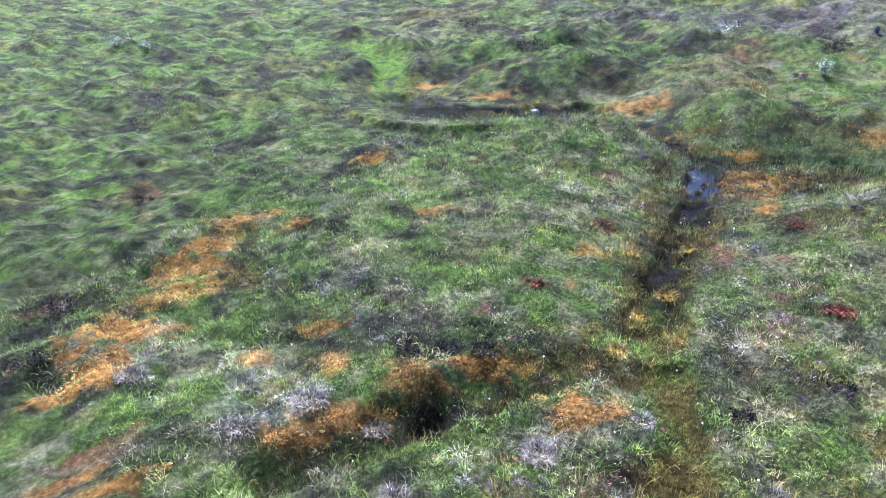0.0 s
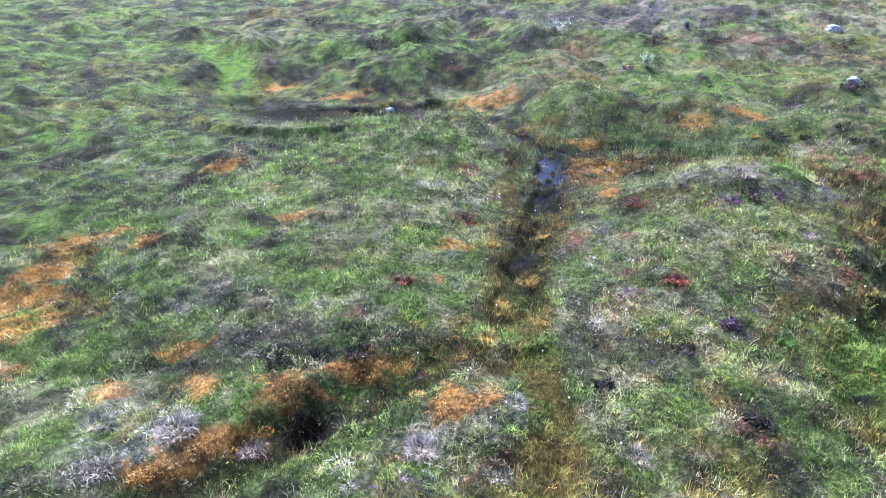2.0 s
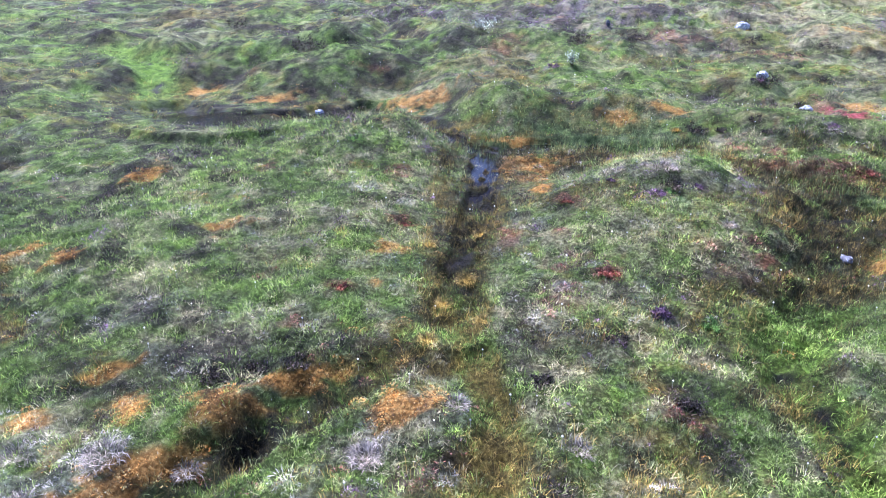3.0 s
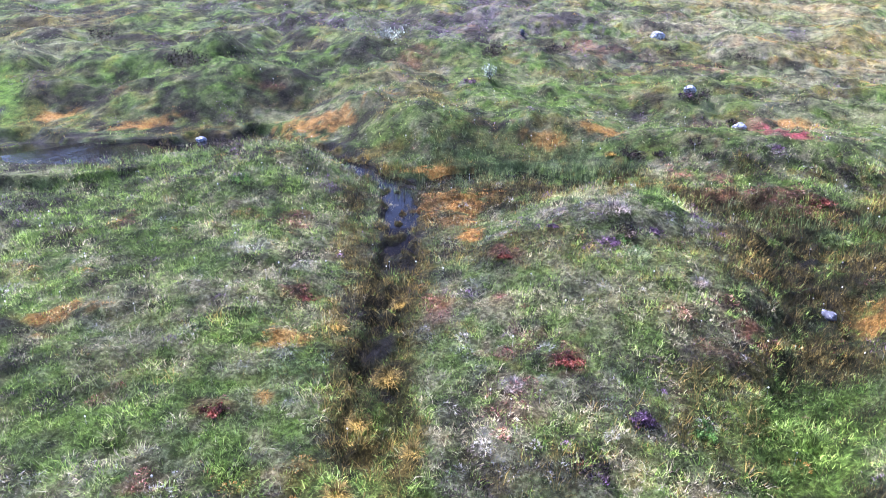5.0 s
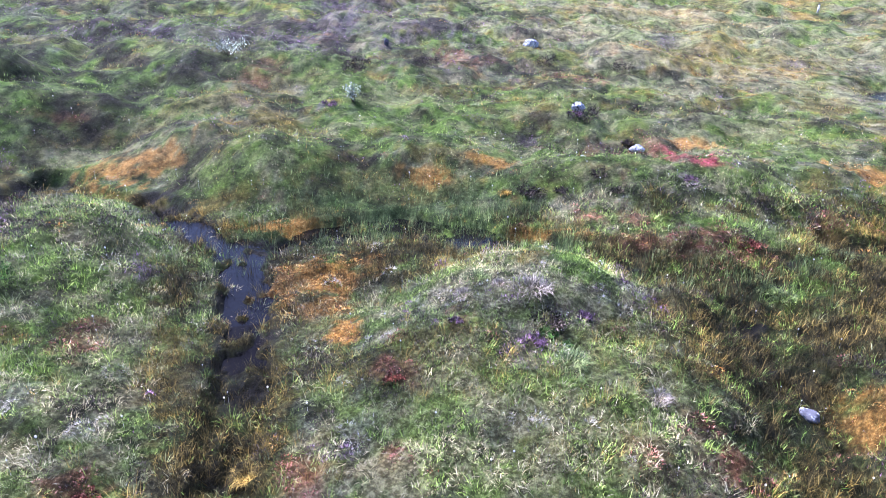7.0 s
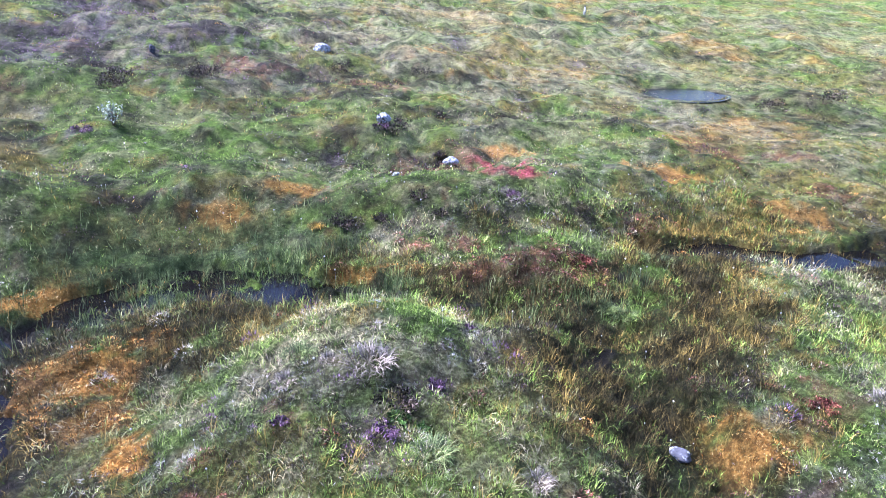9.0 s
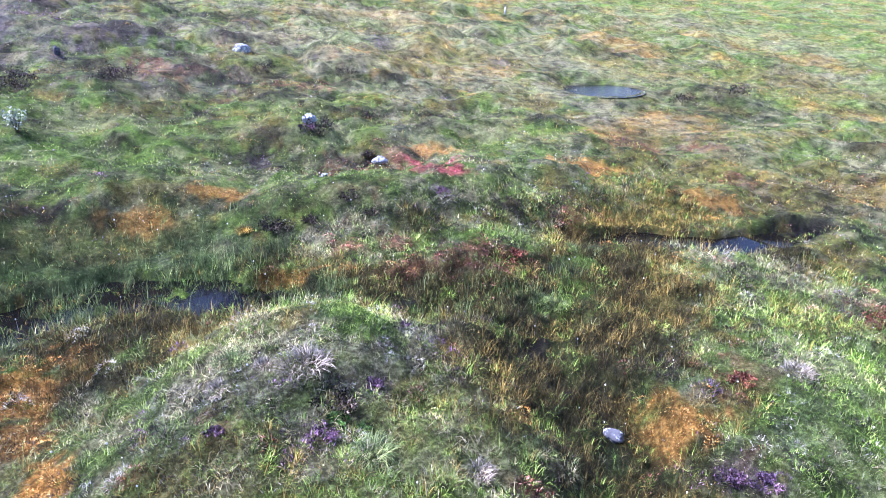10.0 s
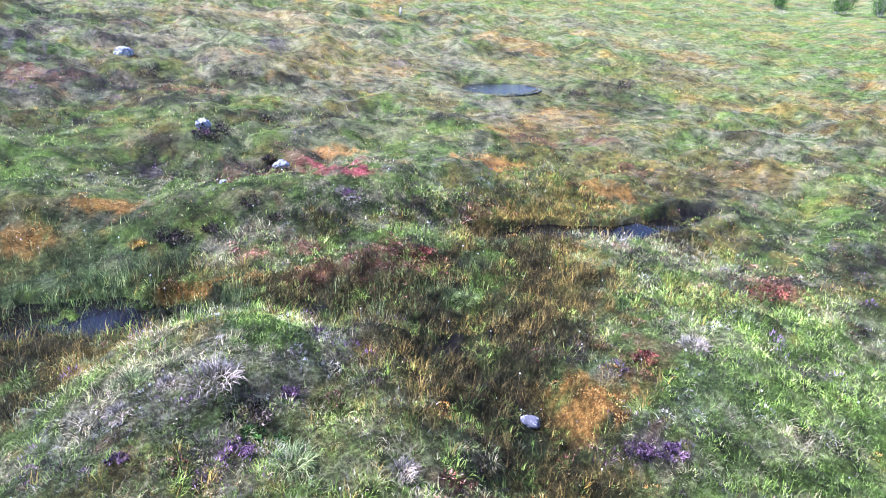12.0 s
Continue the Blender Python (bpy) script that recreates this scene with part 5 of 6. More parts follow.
def raw_mesh(name, verts, loops, sizes, material, smooth=False):
    me = bpy.data.meshes.new(name)
    me.vertices.add(len(verts))
    me.vertices.foreach_set("co", np.ascontiguousarray(verts, np.float32).ravel())
    me.loops.add(len(loops))
    me.loops.foreach_set("vertex_index", np.ascontiguousarray(loops, np.int32))
    me.polygons.add(len(sizes))
    me.polygons.foreach_set("loop_start", np.concatenate([[0], np.cumsum(sizes)[:-1]]).astype(np.int32))
    me.materials.append(material)
    if smooth:
        me.polygons.foreach_set("use_smooth", np.ones(len(sizes), bool))
    me.update(calc_edges=True)
    return me


def sheet(name, xs, ys, z_of, material):
    gx, gy = np.meshgrid(xs, ys)
    x, y = gx.ravel(), gy.ravel()
    w, h = len(xs), len(ys)
    k = (np.arange(h - 1)[:, None] * w + np.arange(w - 1)[None]).ravel()
    quads = np.stack([k, k + 1, k + 1 + w, k + w], 1).ravel()
    return raw_mesh(name, np.stack([x, y, z_of(x, y)], 1), quads, np.full(len(k), 4), material, True), x, y


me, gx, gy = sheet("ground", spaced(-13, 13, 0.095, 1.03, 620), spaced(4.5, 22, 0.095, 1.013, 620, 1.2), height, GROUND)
shares = covers(gx, gy)
# peat shows between the sedge
wet = shares[KINDS.index("sedge")] * 0.4
shares[KINDS.index("sedge")] -= wet
shares[KINDS.index("mud")] += wet
left = np.ones(len(gx))
for k, share in list(zip(KINDS, shares))[:0:-1]:
    # each mix takes its share of what the later ones leave
    a = me.attributes.new("cover_" + k, "FLOAT", "POINT")
    a.data.foreach_set("value", np.clip(share / np.maximum(left, 1e-4), 0, 1).astype(np.float32))
    left = left - share
# the painted gap shade is strongest among the near plants, fading outwards
a = me.attributes.new("gap_dark", "FLOAT", "POINT")
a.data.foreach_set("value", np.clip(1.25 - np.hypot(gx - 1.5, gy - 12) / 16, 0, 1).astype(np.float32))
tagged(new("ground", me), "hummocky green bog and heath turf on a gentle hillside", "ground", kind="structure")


def ribbon(points, half, sink, label):
    """Water lying level across in the lowest part of a bed; it stands only where the bed lies below it."""
    path = [Vector(p) for p in points]
    fine = [a.lerp(b, i / 10) for a, b in zip(path[:-1], path[1:]) for i in range(10)] + [path[-1]]
    across = np.linspace(-1, 1, 29) * half
    px, py = [], []
    for i, p in enumerate(fine):
        d = fine[min(i + 5, len(fine) - 1)] - fine[max(i - 5, 0)]
        d.z = 0
        d.normalize()
        px.append(p.x - d.y * across)
        py.append(p.y + d.x * across)
    px, py = np.array(px), np.array(py)
    for i in range(12):
        # both ends sink away under the turf
        fine[i].z -= 0.02 * (12 - i)
        fine[-1 - i].z -= 0.02 * (12 - i)
    deep = np.array([p.z - sink for p in fine])[:, None] - height(px, py)
    bm = bmesh.new()
    rows = [[bm.verts.new((px[i, j], py[i, j], fine[i].z - sink)) for j in range(29)] for i in range(len(fine))]
    for i in range(len(fine) - 1):
        for j in range(28):
            if deep[i:i + 2, j:j + 2].max() > 0:
                bm.faces.new((rows[i][j], rows[i + 1][j], rows[i + 1][j + 1], rows[i][j + 1]))
    bmesh.ops.delete(bm, geom=[v for v in bm.verts if not v.link_faces], context="VERTS")
    bm.normal_update()
    for f in bm.faces:
        if f.normal.z < 0:
            f.normal_flip()
    me = bpy.data.meshes.new("water")
    bm.to_mesh(me)
    bm.free()
    me.materials.append(WATER)
    tagged(new("water", me), label, "water", kind="structure")


for (points, half, *_), sink, label in zip(STREAMS[:2] + STREAMS[3:4] + STREAMS[5:], (0.0, 0.0, 0.03, 0.02, 0.0), (
        "dark peaty brook water reflecting the pale sky", "dark brook water narrowing below a turf bank", "shallow dark brook water between mossy banks",
        "still bog water among green sedge", "dark still water in a grassy drain")):
    ribbon(points, half * 1.25, sink, label)

bm = bmesh.new()
bmesh.ops.create_circle(bm, cap_ends=True, segments=40, radius=1.0, matrix=pose(POOL[0], POOL[1], POOL_LEVEL, 0, 0, -40) @ Matrix.Diagonal((POOL[2] * 1.3, POOL[3] * 1.3, 1, 1)))
me = bpy.data.meshes.new("water")
bm.to_mesh(me)
bm.free()
me.materials.append(RIPPLED)
tagged(new("water", me), "small round bog pool reflecting the blue-grey sky", "water", kind="structure")


# ---- plants ----
CORE = (-9.5, 12.5, 5.0, 21.5)


def near_field(count):
    """Places strewn evenly over the middle of the plan."""
    return rng.uniform(CORE[0], CORE[1], count), rng.uniform(CORE[2], CORE[3], count)


def far_field(count):
    """Places round about it, sparser the farther off they lie."""
    r, turn = 9 * np.exp(rng.uniform(0, math.log(13), count)), rng.uniform(radians(-76), radians(76), count)
    x, y = 1.3 + r * np.sin(turn), 8 + r * np.cos(turn)
    out = (x < CORE[0]) | (x > CORE[1]) | (y < CORE[2]) | (y > CORE[3])
    return x[out], y[out]


def blades(x, y, z, long, wide, lean, droop, turn=None, plain=False):
    """Bent, tapered blades of grass: one quad and a tip each. plain: one pointed face each, for those far off."""
    n = len(x)
    turn = rng.uniform(0, 2 * np.pi, n) if turn is None else turn
    out = np.stack([np.cos(turn), np.sin(turn), np.zeros(n)], 1)
    face = turn + rng.uniform(0.9, 2.2, n)
    side = np.stack([np.cos(face), np.sin(face), np.zeros(n)], 1) * (wide / 2)[:, None]
    up = np.array([0, 0, 1.0])
    root = np.stack([x, y, z], 1)
    knee = root + (long * 0.55)[:, None] * (out * np.sin(lean)[:, None] + up * np.cos(lean)[:, None])
    bend = lean + droop
    tip = knee + (long * 0.45)[:, None] * (out * np.sin(bend)[:, None] + up * np.cos(bend)[:, None])
    if plain:
        verts = np.stack([root - side, root + side, tip], 1).reshape(-1, 3)
        return verts, np.arange(3 * n), np.full(n, 3)
    verts = np.stack([root - side, root + side, knee + side * 0.75, knee - side * 0.75, tip], 1).reshape(-1, 3)
    k = (np.arange(n) * 5)[:, None]
    loops = np.concatenate([k + [0, 1, 2, 3], k + [3, 2, 4]], 1).ravel()
    return verts, loops, np.tile([4, 3], n)


# cover: length, width, lean, droop, blades for each place
HABIT = {
    "grass": (0.09, 0.0042, 0.80, 0.7, 2),
    "bright": (0.09, 0.0042, 0.70, 0.7, 2),
    "straw": (0.10, 0.0036, 1.0, 0.8, 2),
    "sedge": (0.14, 0.0042, 0.45, 0.6, 2),
    "rust": (0.13, 0.0042, 0.50, 0.7, 2),
    "reed": (0.24, 0.0055, 0.25, 0.5, 1),
    "orange": (0.030, 0.0085, 0.8, 0.5, 2),
    "heath": (0.050, 0.0085, 0.8, 0.4, 2),
    "purple": (0.055, 0.0075, 0.6, 0.3, 2),
    "lichen": (0.06, 0.0040, 1.1, 0.9, 2),
    "red": (0.034, 0.0095, 1.0, 0.4, 2),
    "crimson": (0.034, 0.0110, 1.0, 0.4, 2),
}
LABEL = {
    "grass": ("meadow_grass", "short mixed green bog grass covering the hummocks", "grass"),
    "bright": ("fresh_grass", "lush fresh green grass in damp hollows", "grass"),
    "straw": ("dry_grass", "pale bleached dry grass lying in tufts", "grass"),
    "sedge": ("sedge", "yellow olive sedge standing in the wet drains", "sedge"),
    "rust": ("rusty_sedge", "rusty yellow sedge along the edges of the drains", "sedge"),
    "reed": ("tall_sedge", "tall green sedge standing in shallow bog water", "sedge"),
    "orange": ("sphagnum_moss", "rusty orange bog moss in low cushions", "moss"),
    "heath": ("heather", "dark brown and green low heather clumps", "heather"),
    "purple": ("flowering_heather", "purple flowering heather on the hummocks", "heather"),
    "lichen": ("lichen", "grey and whitish woolly lichen and dead twigs", "lichen"),
    "red": ("bearberry_leaves", "rust red autumn leaves of low shrubs", "leaves"),
    "crimson": ("crimson_leaves", "bright crimson autumn leaves on a hummock", "leaves"),
}
gathered = {k: [] for k in HABIT}


def heap(k, at, x, y, z, s, tuft, plain):
    """Single blades at their places."""
    long, wide, lean, droop, many = HABIT[k]
    at = np.repeat(at, many)
    n = len(at)
    gathered[k].append(blades(x[at] + rng.normal(0, 0.02, n) * s[at], y[at] + rng.normal(0, 0.02, n) * s[at], z[at] - 0.012, long * rng.uniform(0.5, 1.3, n) * (0.45 + 1.0 * tuft[at]) * (0.75 if plain else 1.0),
                              wide * rng.uniform(0.7, 1.4, n) * (s[at] * 1.2 if plain else s[at]), lean * rng.uniform(0.2, 1.5, n), droop * rng.uniform(0.2, 1.5, n), None, True))


# cover: radius of a clump, blades in it, how far it domes up, how much longer its blades are
CLUMP = {"grass": (0.10, 18, 0.07, 1.15), "bright": (0.10, 18, 0.07, 1.25), "straw": (0.11, 22, 0.08, 1.15), "reed": (0.06, 10, 0.0, 1.4), "sedge": (0.06, 16, 0.0, 1.6), "rust": (0.07, 16, 0.02, 1.6),
         "orange": (0.10, 50, 0.05, 1.0), "heath": (0.13, 56, 0.12, 0.9), "purple": (0.11, 60, 0.12, 0.9), "lichen": (0.11, 55, 0.06, 1.1),
         "red": (0.08, 40, 0.05, 1.0), "crimson": (0.08, 40, 0.05, 1.0)}
FINE = ("orange", "heath", "purple", "lichen", "red", "crimson")


def clumps(k, at, x, y, z, s, plain):
    """Round tufts whose blades spread outwards from a raised middle."""
    long, wide, lean, droop, _ = HABIT[k]
    radius, many, dome, longer = CLUMP[k]
    many = many // 2 if plain else many
    at = np.repeat(at, many)
    n = len(at)
    if not n:
        return
    size = np.repeat(rng.uniform(0.55, 1.5, n // many), many) * np.clip(s[at] * 1.1, 1, 2.6)
    r, turn = np.sqrt(rng.random(n)), rng.uniform(0, 2 * np.pi, n)
    px, py = x[at] + np.cos(turn) * r * radius * size, y[at] + np.sin(turn) * r * radius * size
    pz = z[at] + dome * size * (1 - r**2) - 0.01
    gathered[k].append(blades(px, py, pz, long * longer * rng.uniform(0.6, 1.25, n) * np.clip(size, 0.6, 0.7 if plain else 1.3), wide * rng.uniform(0.7, 1.3, n) * s[at] * (1.2 if plain else 0.85),
                              lean * (0.25 + 1.2 * r) * rng.uniform(0.5, 1.3, n), droop * rng.uniform(0.3, 1.5, n), turn + rng.normal(0, 0.5, n), plain or k in FINE))


def strew(x, y, scale, tufts, plain):
    """Gives each place the plant that grows there: a blade, or a whole clump on some of them."""
    shares = covers(x, y)
    pick = (np.cumsum(shares, 0) < rng.random(len(x))[None]).sum(0)
    z = height(x, y)
    tuft = layered(x, y, 0.28, 5.0, 2)
    clumped = np.arange(len(x)) < tufts
    for i, k in enumerate(KINDS):
        if k in HABIT:
            heap(k, np.nonzero((pick == i) & ~clumped)[0], x, y, z, scale, tuft, plain)
            clumps(k, np.nonzero((pick == i) & clumped)[0], x, y, z, scale, plain)


for places, tufts, plain in ((near_field(400000), 14000, False), (far_field(270000), 38000, True)):
    px, py = places
    away = np.hypot(px - 1.3, py - 8)
    strew(px, py, np.clip((away / 9) ** 0.85, 0.9, 6.5), tufts, plain)
for k, sets in gathered.items():
    verts, loops, sizes, base = [], [], [], 0
    for v, l, s in sets:
        verts.append(v), loops.append(l + base), sizes.append(s)
        base += len(v)
    name, label, category = LABEL[k]
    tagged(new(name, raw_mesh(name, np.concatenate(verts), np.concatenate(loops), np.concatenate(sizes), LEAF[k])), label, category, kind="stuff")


# ---- stones, shrubs, posts and trees ----
def mesh_of(name, bm, material, smooth=True):
    me = bpy.data.meshes.new(name)
    bm.to_mesh(me)
    bm.free()
    me.materials.append(material)
    for p in me.polygons:
        p.use_smooth = smooth
    return me


def part(name, bm, material, parent, label=""):
    ob = new(name, mesh_of(name, bm, material))
    ob.parent = parent
    return tagged(ob, label)


def stone(x, y, sx, sy, sz, turn, label, material=STONE, sink=0.3):
    """A weathered boulder, lumpy and half sunk into the turf."""
    bm = bmesh.new()
    bmesh.ops.create_icosphere(bm, subdivisions=4, radius=1)
    for v in bm.verts:
        n = noise.fractal(v.co * 1.1 + Vector((x, y, 0)), 1.0, 2.0, 4)
        cell = noise.cell(v.co * 1.4 + Vector((y, x, 2)))
        v.co *= 1 + 0.28 * n + 0.06 * cell
        v.co.x, v.co.y, v.co.z = v.co.x * sx, v.co.y * sy, v.co.z * sz
    ob = new("stone", mesh_of("stone", bm, material))
    ob.matrix_world = pose(x, y, float(height(x, y)) + sz * (1 - 2 * sink), 0, 0, turn)
    return tagged(ob, label, "stone")


stone(-8.70, 22.15, 0.15, 0.12, 0.12, 20, "small pale grey stone at the edge of the dark brook", sink=0.1)
stone(5.79, 35.55, 0.30, 0.24, 0.20, 10, "pale blue-grey boulder lying in the heather")
stone(6.72, 24.60, 0.17, 0.12, 0.10, -30, "light grey stone beside a dark peat hollow")
stone(5.89, 15.24, 0.08, 0.13, 0.09, 25, "white-lichened dark stone in the drain", SPOTTED_STONE, sink=0.15)
stone(5.67, 26.80, 0.17, 0.14, 0.15, 0, "blue-grey stone among dark heather", sink=0.25)
stone(5.27, 24.49, 0.12, 0.08, 0.06, 40, "flat pale stone in short grass")
stone(-0.05, 33.88, 0.09, 0.09, 0.15, 0, "small upright dark stone with a pale side", DARK_STONE, sink=0.15)


def leaf_cloud(count, spots, size):
    """Small folded leaves round given spots."""
    bm = bmesh.new()
    for _ in range(count):
        c, r = random.choice(spots)
        p = c + Vector((random.gauss(0, 1), random.gauss(0, 1), random.gauss(0, 0.8))) * r
        m = Matrix.Translation(p) @ Euler([random.uniform(0, 6.3) for _ in range(3)]).to_matrix().to_4x4()
        s = size * random.uniform(0.6, 1.3)
        a, b, c2, d = (bm.verts.new(m @ Vector(q)) for q in ((-s, 0, 0), (0, -s * 0.45, s * 0.12), (s, 0, 0), (0, s * 0.45, s * 0.12)))
        bm.faces.new((a, b, c2))
        bm.faces.new((a, c2, d))
    return bm


def limb(bm, a, b, ra, rb, sides=6):
    d = (b - a).normalized()
    u = d.orthogonal().normalized()
    w = d.cross(u)
    rings = []
    for p, r in ((a, ra), (b, rb)):
        rings.append([bm.verts.new(p + (u * math.cos(6.283 * i / sides) + w * math.sin(6.283 * i / sides)) * r) for i in range(sides)])
    for i in range(sides):
        bm.faces.new((rings[0][i], rings[0][(i + 1) % sides], rings[1][(i + 1) % sides], rings[1][i]))
    bm.faces.new(rings[1])
    bm.faces.new(rings[0][::-1])


def bush(x, y, wide, high, leaves, label):
    root = new("willow_bush")
    root.location = (x, y, float(height(x, y)) - 0.02)
    stems, spots = bmesh.new(), []
    for i in range(9):
        a = random.uniform(0, 6.283)
        tip = Vector((math.cos(a) * wide * random.uniform(0.2, 1), math.sin(a) * wide * random.uniform(0.2, 1), high * random.uniform(0.6, 1)))
        mid = tip * 0.55 + Vector((0, 0, 0.05 * high))
        limb(stems, Vector((tip.x * 0.1, tip.y * 0.1, 0)), mid, 0.012, 0.008, 5)
        limb(stems, mid, tip, 0.008, 0.004, 5)
        spots += [(mid, wide * 0.16), (tip, wide * 0.16), (mid.lerp(tip, 0.6), wide * 0.18)]
    part("stem", stems, TWIG, root)
    part("foliage", leaf_cloud(leaves, spots, 0.035), WILLOW, root, "silvery grey-green leaves")
    return tagged(root, label, "bush", group="willow bushes")


bush(-4.98, 30.20, 0.65, 0.45, 500, "low silvery willow bush in the heather")
bush(-0.77, 26.96, 0.32, 0.5, 260, "small upright silvery willow bush on grass")
bush(-31.90, 19.49, 0.9, 0.5, 420, "sparse pale willow bush in tall grass")
bush(-30.25, 20.27, 0.6, 0.5, 300, "sparse pale willow bush in tall grass")
bush(43.40, 56.10, 1.3, 0.6, 420, "far pale willow bush beside green grass")
bush(88.80, 78.50, 3.0, 0.9, 600, "far spread of pale willow scrub")
bush(97.00, 80.00, 3.0, 0.9, 600, "far spread of pale willow scrub")


def marker_post(x, y, high):
    root = new("marker_post")
    root.location = (x, y, float(height(x, y)) - 0.05)
    shaft = bmesh.new()
    limb(shaft, Vector((0, 0, 0)), Vector((0.02, 0, high)), 0.06, 0.05, 8)
    part("shaft", shaft, WOOD, root)
    cap = bmesh.new()
    limb(cap, Vector((0.02, 0, high + 0.004)), Vector((0.02, 0, high + 0.06)), 0.065, 0.03, 8)
    part("cap", cap, DARK_STONE, root)
    return tagged(root, "short whitish wooden marker post standing on the moor", "post", group="marker posts")


marker_post(23.39, 44.77, 0.5)
marker_post(32.40, 52.90, 0.75)


def birch(x, y, high, seed):
    random.seed(seed)
    root = new("birch_tree")
    root.location = (x, y, float(height(x, y)) - 0.1)
    wood, spots = bmesh.new(), []
    for stem in range(3):
        a = random.uniform(0, 6.283)
        p, r = Vector((math.cos(a) * 0.15, math.sin(a) * 0.15, 0)), 0.09
        lean = Vector((math.cos(a) * 0.22, math.sin(a) * 0.22, 1))
        for i in range(6):
            q = p + (lean + Vector((random.uniform(-0.2, 0.2), random.uniform(-0.2, 0.2), 0))) * high / 6.5
            limb(wood, p, q, r, r * 0.78, 7)
            if i >= 0:
                for _ in range(3):
                    b = random.uniform(0, 6.283)
                    e = q + Vector((math.cos(b), math.sin(b), random.uniform(0.1, 0.6))) * high * random.uniform(0.12, 0.3)
                    limb(wood, q, e, r * 0.4, r * 0.12, 5)
                    spots += [(e, high * 0.07), (q.lerp(e, 0.6), high * 0.06)]
            p, r = q, r * 0.78
    part("trunk", wood, BARK, root, "pale crooked birch stems")
    part("crown", leaf_cloud(2600, spots, 0.12), BIRCH, root)
    return tagged(root, "crooked many-stemmed mountain birch on the far moor", "tree", group="mountain birches")


birch(122.3, 71.1, 4.2, 3)
birch(127.0, 73.0, 4.0, 4)
birch(132.6, 65.3, 4.4, 5)
birch(138.0, 66.4, 4.4, 6)
birch(141.1, 61.3, 5.2, 7)
birch(146.0, 62.5, 5.6, 8)
birch(112.6, 82.3, 2.6, 9)


def cotton_grass(count):
    """Small white seed heads on thin stalks, dotted over the bog."""
    verts, loops, sizes = [], [], []
    x, y = rng.uniform(-9, 13, count), rng.uniform(6, 26, count)
    top = height(x, y) + rng.uniform(0.08, 0.2, count)
    low = height(x, y) - 0.01
    for a, b, zt, zl in zip(x, y, top, low):
        r, k = rng.uniform(0.007, 0.016), len(verts)
        verts += [(a, b, zt + 1.3 * r), (a + r, b, zt), (a, b + r, zt), (a - r, b, zt), (a, b - r, zt), (a, b, zt - 1.3 * r)]
        for f in ((0, 1, 2), (0, 2, 3), (0, 3, 4), (0, 4, 1), (5, 2, 1), (5, 3, 2), (5, 4, 3), (5, 1, 4)):
            loops += [k + i for i in f]
        verts += [(a - 0.0015, b, zl), (a + 0.0015, b, zl), (a, b, zt)]
        loops += [k + 6, k + 7, k + 8]
        sizes += [3] * 9
    me = raw_mesh("cotton_grass", np.array(verts), np.array(loops), np.array(sizes), COTTON)
    return tagged(new("cotton_grass", me), "tiny white cotton grass heads dotted over the bog", "flowers", kind="stuff")


cotton_grass(300)

# ---- tussocks and low shrubs that stand out from the turf ----
def tussock(x, y, wide, material, label):
    """A raised tuft of long thin blades arching outwards from one root."""
    n = 420
    r, turn = np.sqrt(rng.random(n)), rng.uniform(0, 2 * np.pi, n)
    high = wide * (0.6 if material is DEAD else 0.9)
    verts, loops, sizes = blades(np.cos(turn) * r * wide * 0.75, np.sin(turn) * r * wide * 0.75, wide * 0.22 * (1 - r**2) - 0.03, high * rng.uniform(0.6, 1.3, n),
                                 0.0048 * rng.uniform(0.7, 1.4, n) * np.clip(wide * 4, 1, 2.5), (0.25 + 0.9 * r) * rng.uniform(0.5, 1.4, n), rng.uniform(0.3, 1.5, n), turn + rng.normal(0, 0.9, n))
    ob = new("grass_tussock", raw_mesh("grass_tussock", verts, loops, sizes, material))
    ob.location = (x, y, float(height(x, y)))
    return tagged(ob, label, "tussock", group="tussocks on the bog")


def low_shrub(name, x, y, wide, high, leaf, label, group):
    """A low rounded dwarf shrub: many thin stems and a dense uneven cap of tiny leaves."""
    root = new(name)
    root.location = (x, y, float(height(x, y)) - 0.02)
    stems, spots = bmesh.new(), []
    for _ in range(14):
        a, r = random.uniform(0, 6.283), math.sqrt(random.random())
        tip = Vector((math.cos(a) * wide * r, math.sin(a) * wide * r, high * random.uniform(0.55, 1.1) * (1.1 - 0.6 * r * r)))
        mid = Vector((tip.x * 0.6, tip.y * 0.6, tip.z * 0.5))
        limb(stems, Vector((tip.x * 0.2, tip.y * 0.2, 0)), mid, 0.006, 0.004, 4)
        limb(stems, mid, tip, 0.004, 0.002, 4)
        spots += [(tip, wide * 0.13), (mid.lerp(tip, 0.6), wide * 0.14)]
    part("stem", stems, TWIG, root)
    part("foliage", leaf_cloud(520, spots, 0.012 + 0.03 * wide), leaf, root)
    return tagged(root, label, "shrub", group=group)


for x, y, wide in ((-0.63, 8.03, 0.25), (-3.81, 6.23, 0.23), (-1.53, 6.48, 0.22), (-5.94, 5.97, 0.23), (-0.64, 8.01, 0.27), (-3.45, 7.01, 0.28), (-4.49, 6.77, 0.25), (-2.62, 7.33, 0.21), (1.66, 8.81, 0.24), (0.16, 8.96, 0.19), (2.53, 16.72, 0.34), (1, 12.32, 0.18), (2.14, 16.96, 0.15), (1.63, 16.86, 0.17),):
    tussock(x, y, wide, DEAD, "tangled grey-white tussock of dead grass and twigs")
for x, y, wide in ((3.73, 14.87, 0.18), (8.33, 14.62, 0.25),):
    tussock(x, y, wide, DEAD, "tangled grey-white tussock of dead grass and twigs")
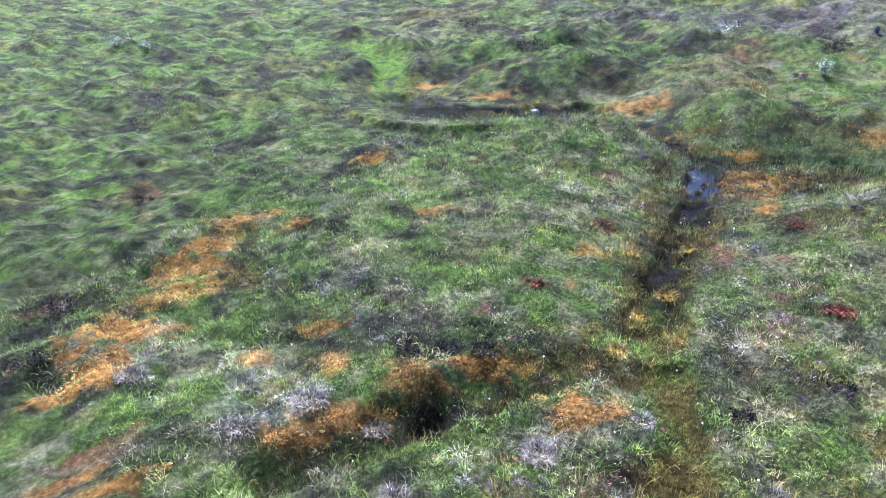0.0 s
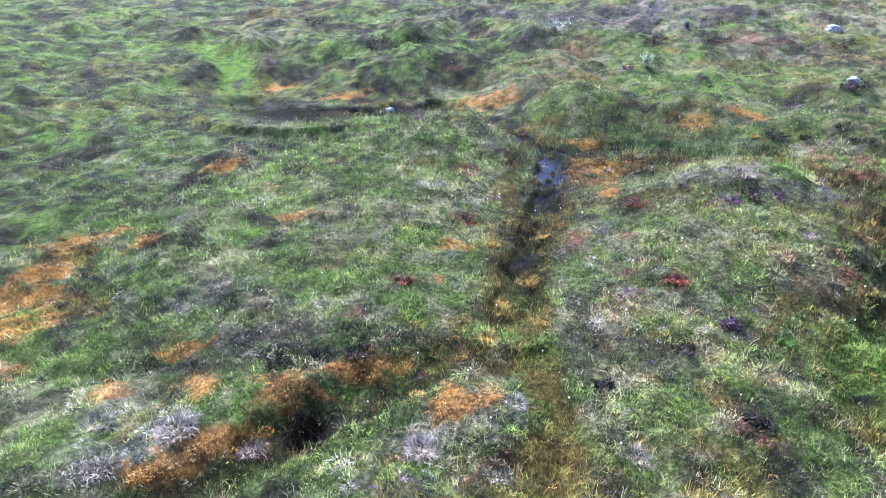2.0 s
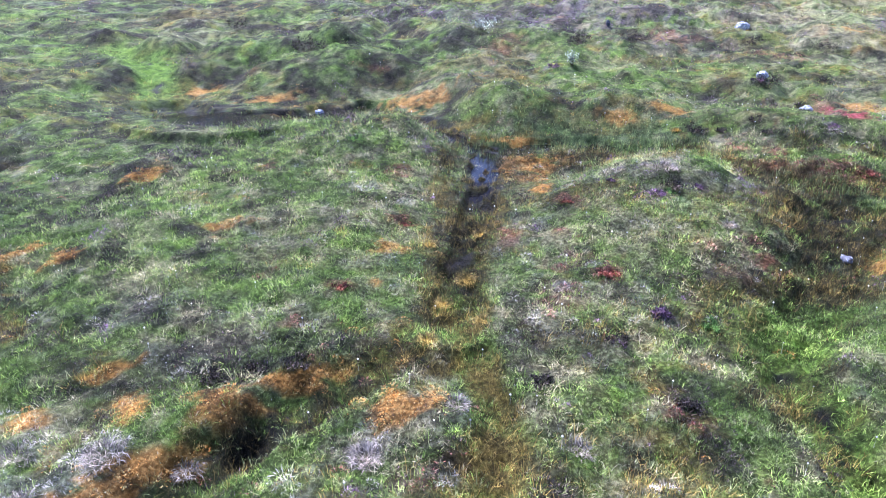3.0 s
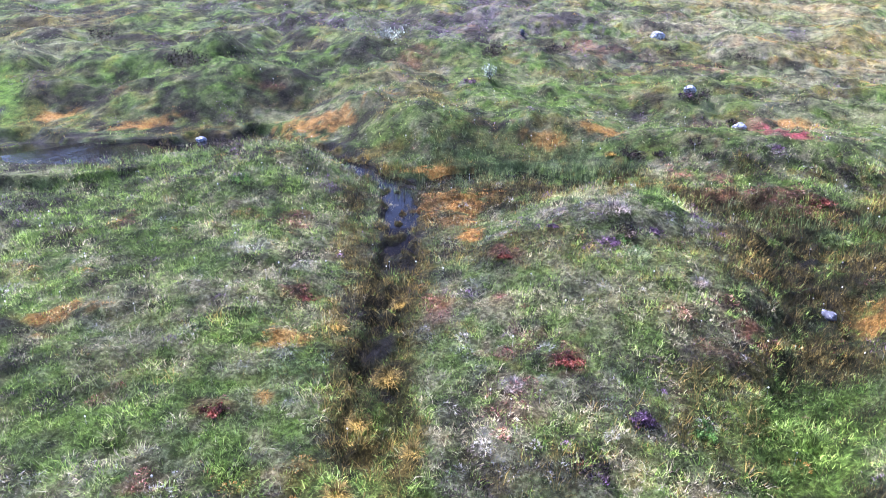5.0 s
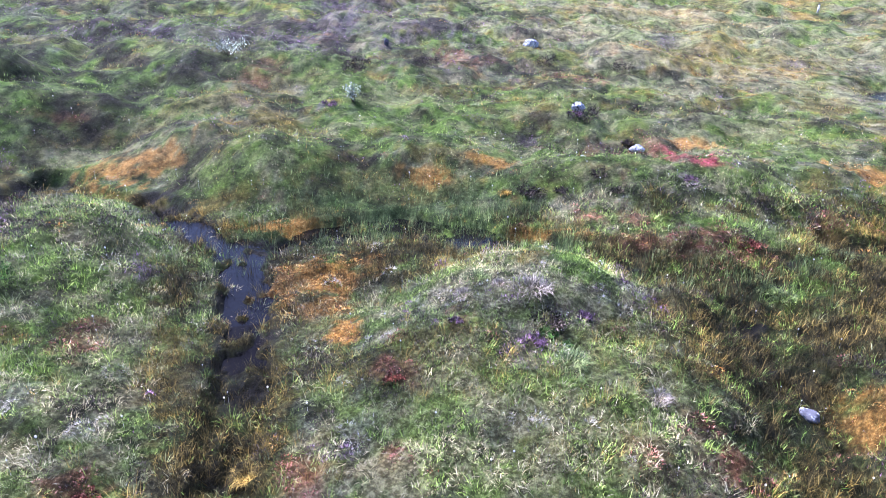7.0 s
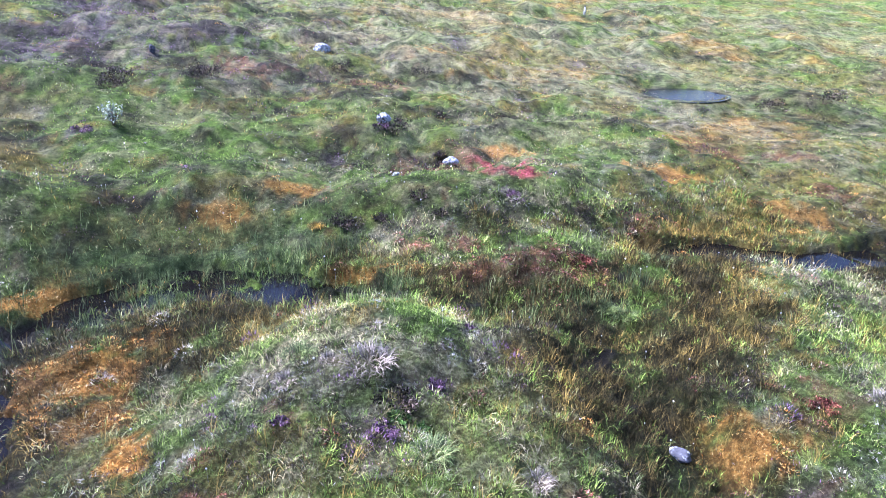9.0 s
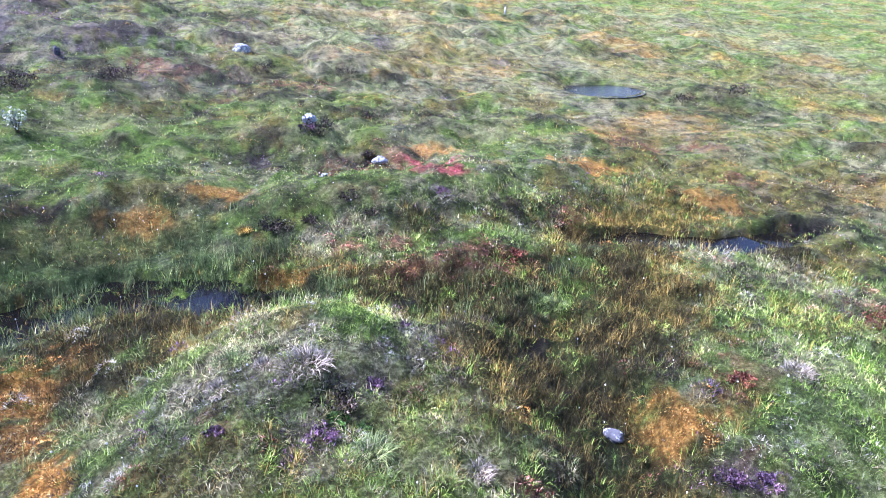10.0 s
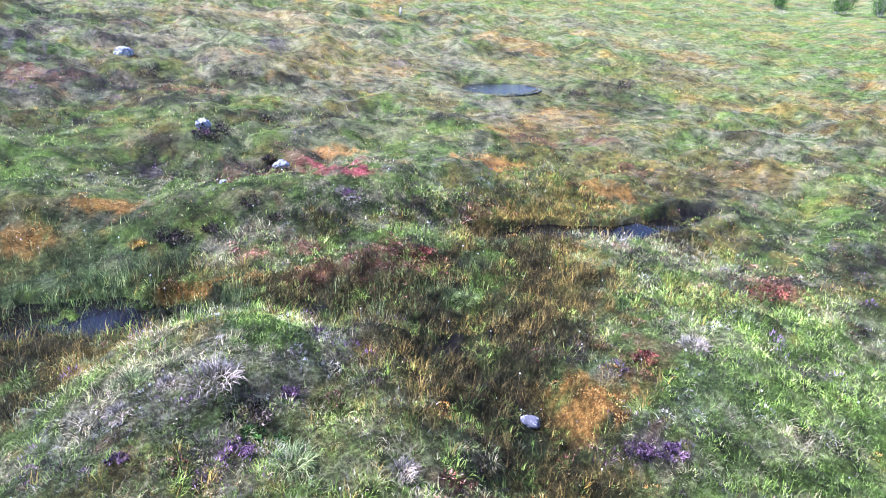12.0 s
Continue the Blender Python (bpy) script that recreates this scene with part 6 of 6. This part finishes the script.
for x, y, wide in ((-0.7, 12.44, 0.18), (-0.8, 11.44, 0.15), (-0.01, 10.96, 0.14), (-0.67, 10.25, 0.15), (-0.68, 12.5, 0.19), (-0.93, 14.36, 0.16), (-1.69, 13.26, 0.16), (2.91, 22, 0.15),):
    tussock(x, y, wide, LEAF["rust"], "rusty yellow sedge tussock in the wet drain")
for x, y, wide in ((1.84, 17.27, 0.21), (2.85, 15.49, 0.22), (8.54, 19.48, 0.18), (8.85, 19.17, 0.16), (7.05, 17.91, 0.17), (6.87, 18.14, 0.15),):
    tussock(x, y, wide, LEAF["reed"], "fresh green grass tussock with arching blades")
random.seed(41)
for x, y, wide in ((-11.98, 9.5, 0.26), (-8.69, 6.23, 0.33), (-7.45, 5.29, 0.3), (-15.93, 28.27, 0.74), (-0.97, 29.74, 0.4), (1.25, 30.79, 0.51), (-11.09, 25.84, 0.82), (5.74, 26.26, 0.57), (3.38, 21.77, 0.35), (-2.7, 8.89, 0.25), (-3.12, 8.57, 0.23), (-2.24, 9.2, 0.21), (1.09, 9.73, 0.17), (1.99, 11.02, 0.19),):
    low_shrub("heather_shrub", x, y, wide, wide * 0.7, LEAF["heath"], "dark brown-green low heather shrub on a hummock", "heather shrubs")
for x, y, wide in ((2.89, 9.77, 0.22), (-0.92, 30.44, 0.49), (2.69, 16.22, 0.27), (5.99, 32.83, 0.49), (21.88, 26.91, 0.72), (19.98, 27.27, 0.6), (4.99, 21.95, 0.23), (5.24, 21.43, 0.2), (4.11, 21.71, 0.2), (3.4, 21.81, 0.2), (7.96, 28.46, 0.32), (6.68, 25.3, 0.18), (1.48, 31.43, 0.49), (8.48, 32.23, 0.5),):
    low_shrub("heather_shrub", x, y, wide, wide * 0.7, LEAF["heath"], "dark brown-green low heather shrub on a hummock", "heather shrubs")
for x, y, wide in ((2.54, 11.94, 0.13), (2.59, 11.89, 0.16), (-1.41, 26.7, 0.26), (4.15, 17.61, 0.09), (3.23, 16.39, 0.13), (2.45, 15.85, 0.16), (1.46, 16.27, 0.1), (6.34, 13.96, 0.17), (6.52, 13.68, 0.17), (5.5, 26.44, 0.21), (6.73, 21.45, 0.16),):
    low_shrub("flowering_heather_shrub", x, y, wide, wide * 0.8, FLOWER, "purple flowering heather shrub in pale grass", "flowering heather shrubs")
for x, y, wide in ((3.32, 12.01, 0.17), (-5.08, 17.36, 0.26), (2.65, 15.99, 0.13), (2.88, 15.86, 0.1),):
    low_shrub("bilberry_shrub", x, y, wide, wide * 0.8, BIRCH, "dark green leafy bilberry shrub on the turf", "bilberry shrubs")
for x, y, wide in ((1.75, 12.85, 0.18), (1.65, 12.79, 0.16), (0.65, 15.39, 0.14), (-2.36, 13.87, 0.14), (-2.46, 11.05, 0.15), (7.59, 14.84, 0.18), (11.36, 15.08, 0.33), (7.17, 19.42, 0.27),):
    low_shrub("bearberry_shrub", x, y, wide, wide * 0.4, AUTUMN, "low shrub with rust red autumn leaves", "red autumn shrubs")
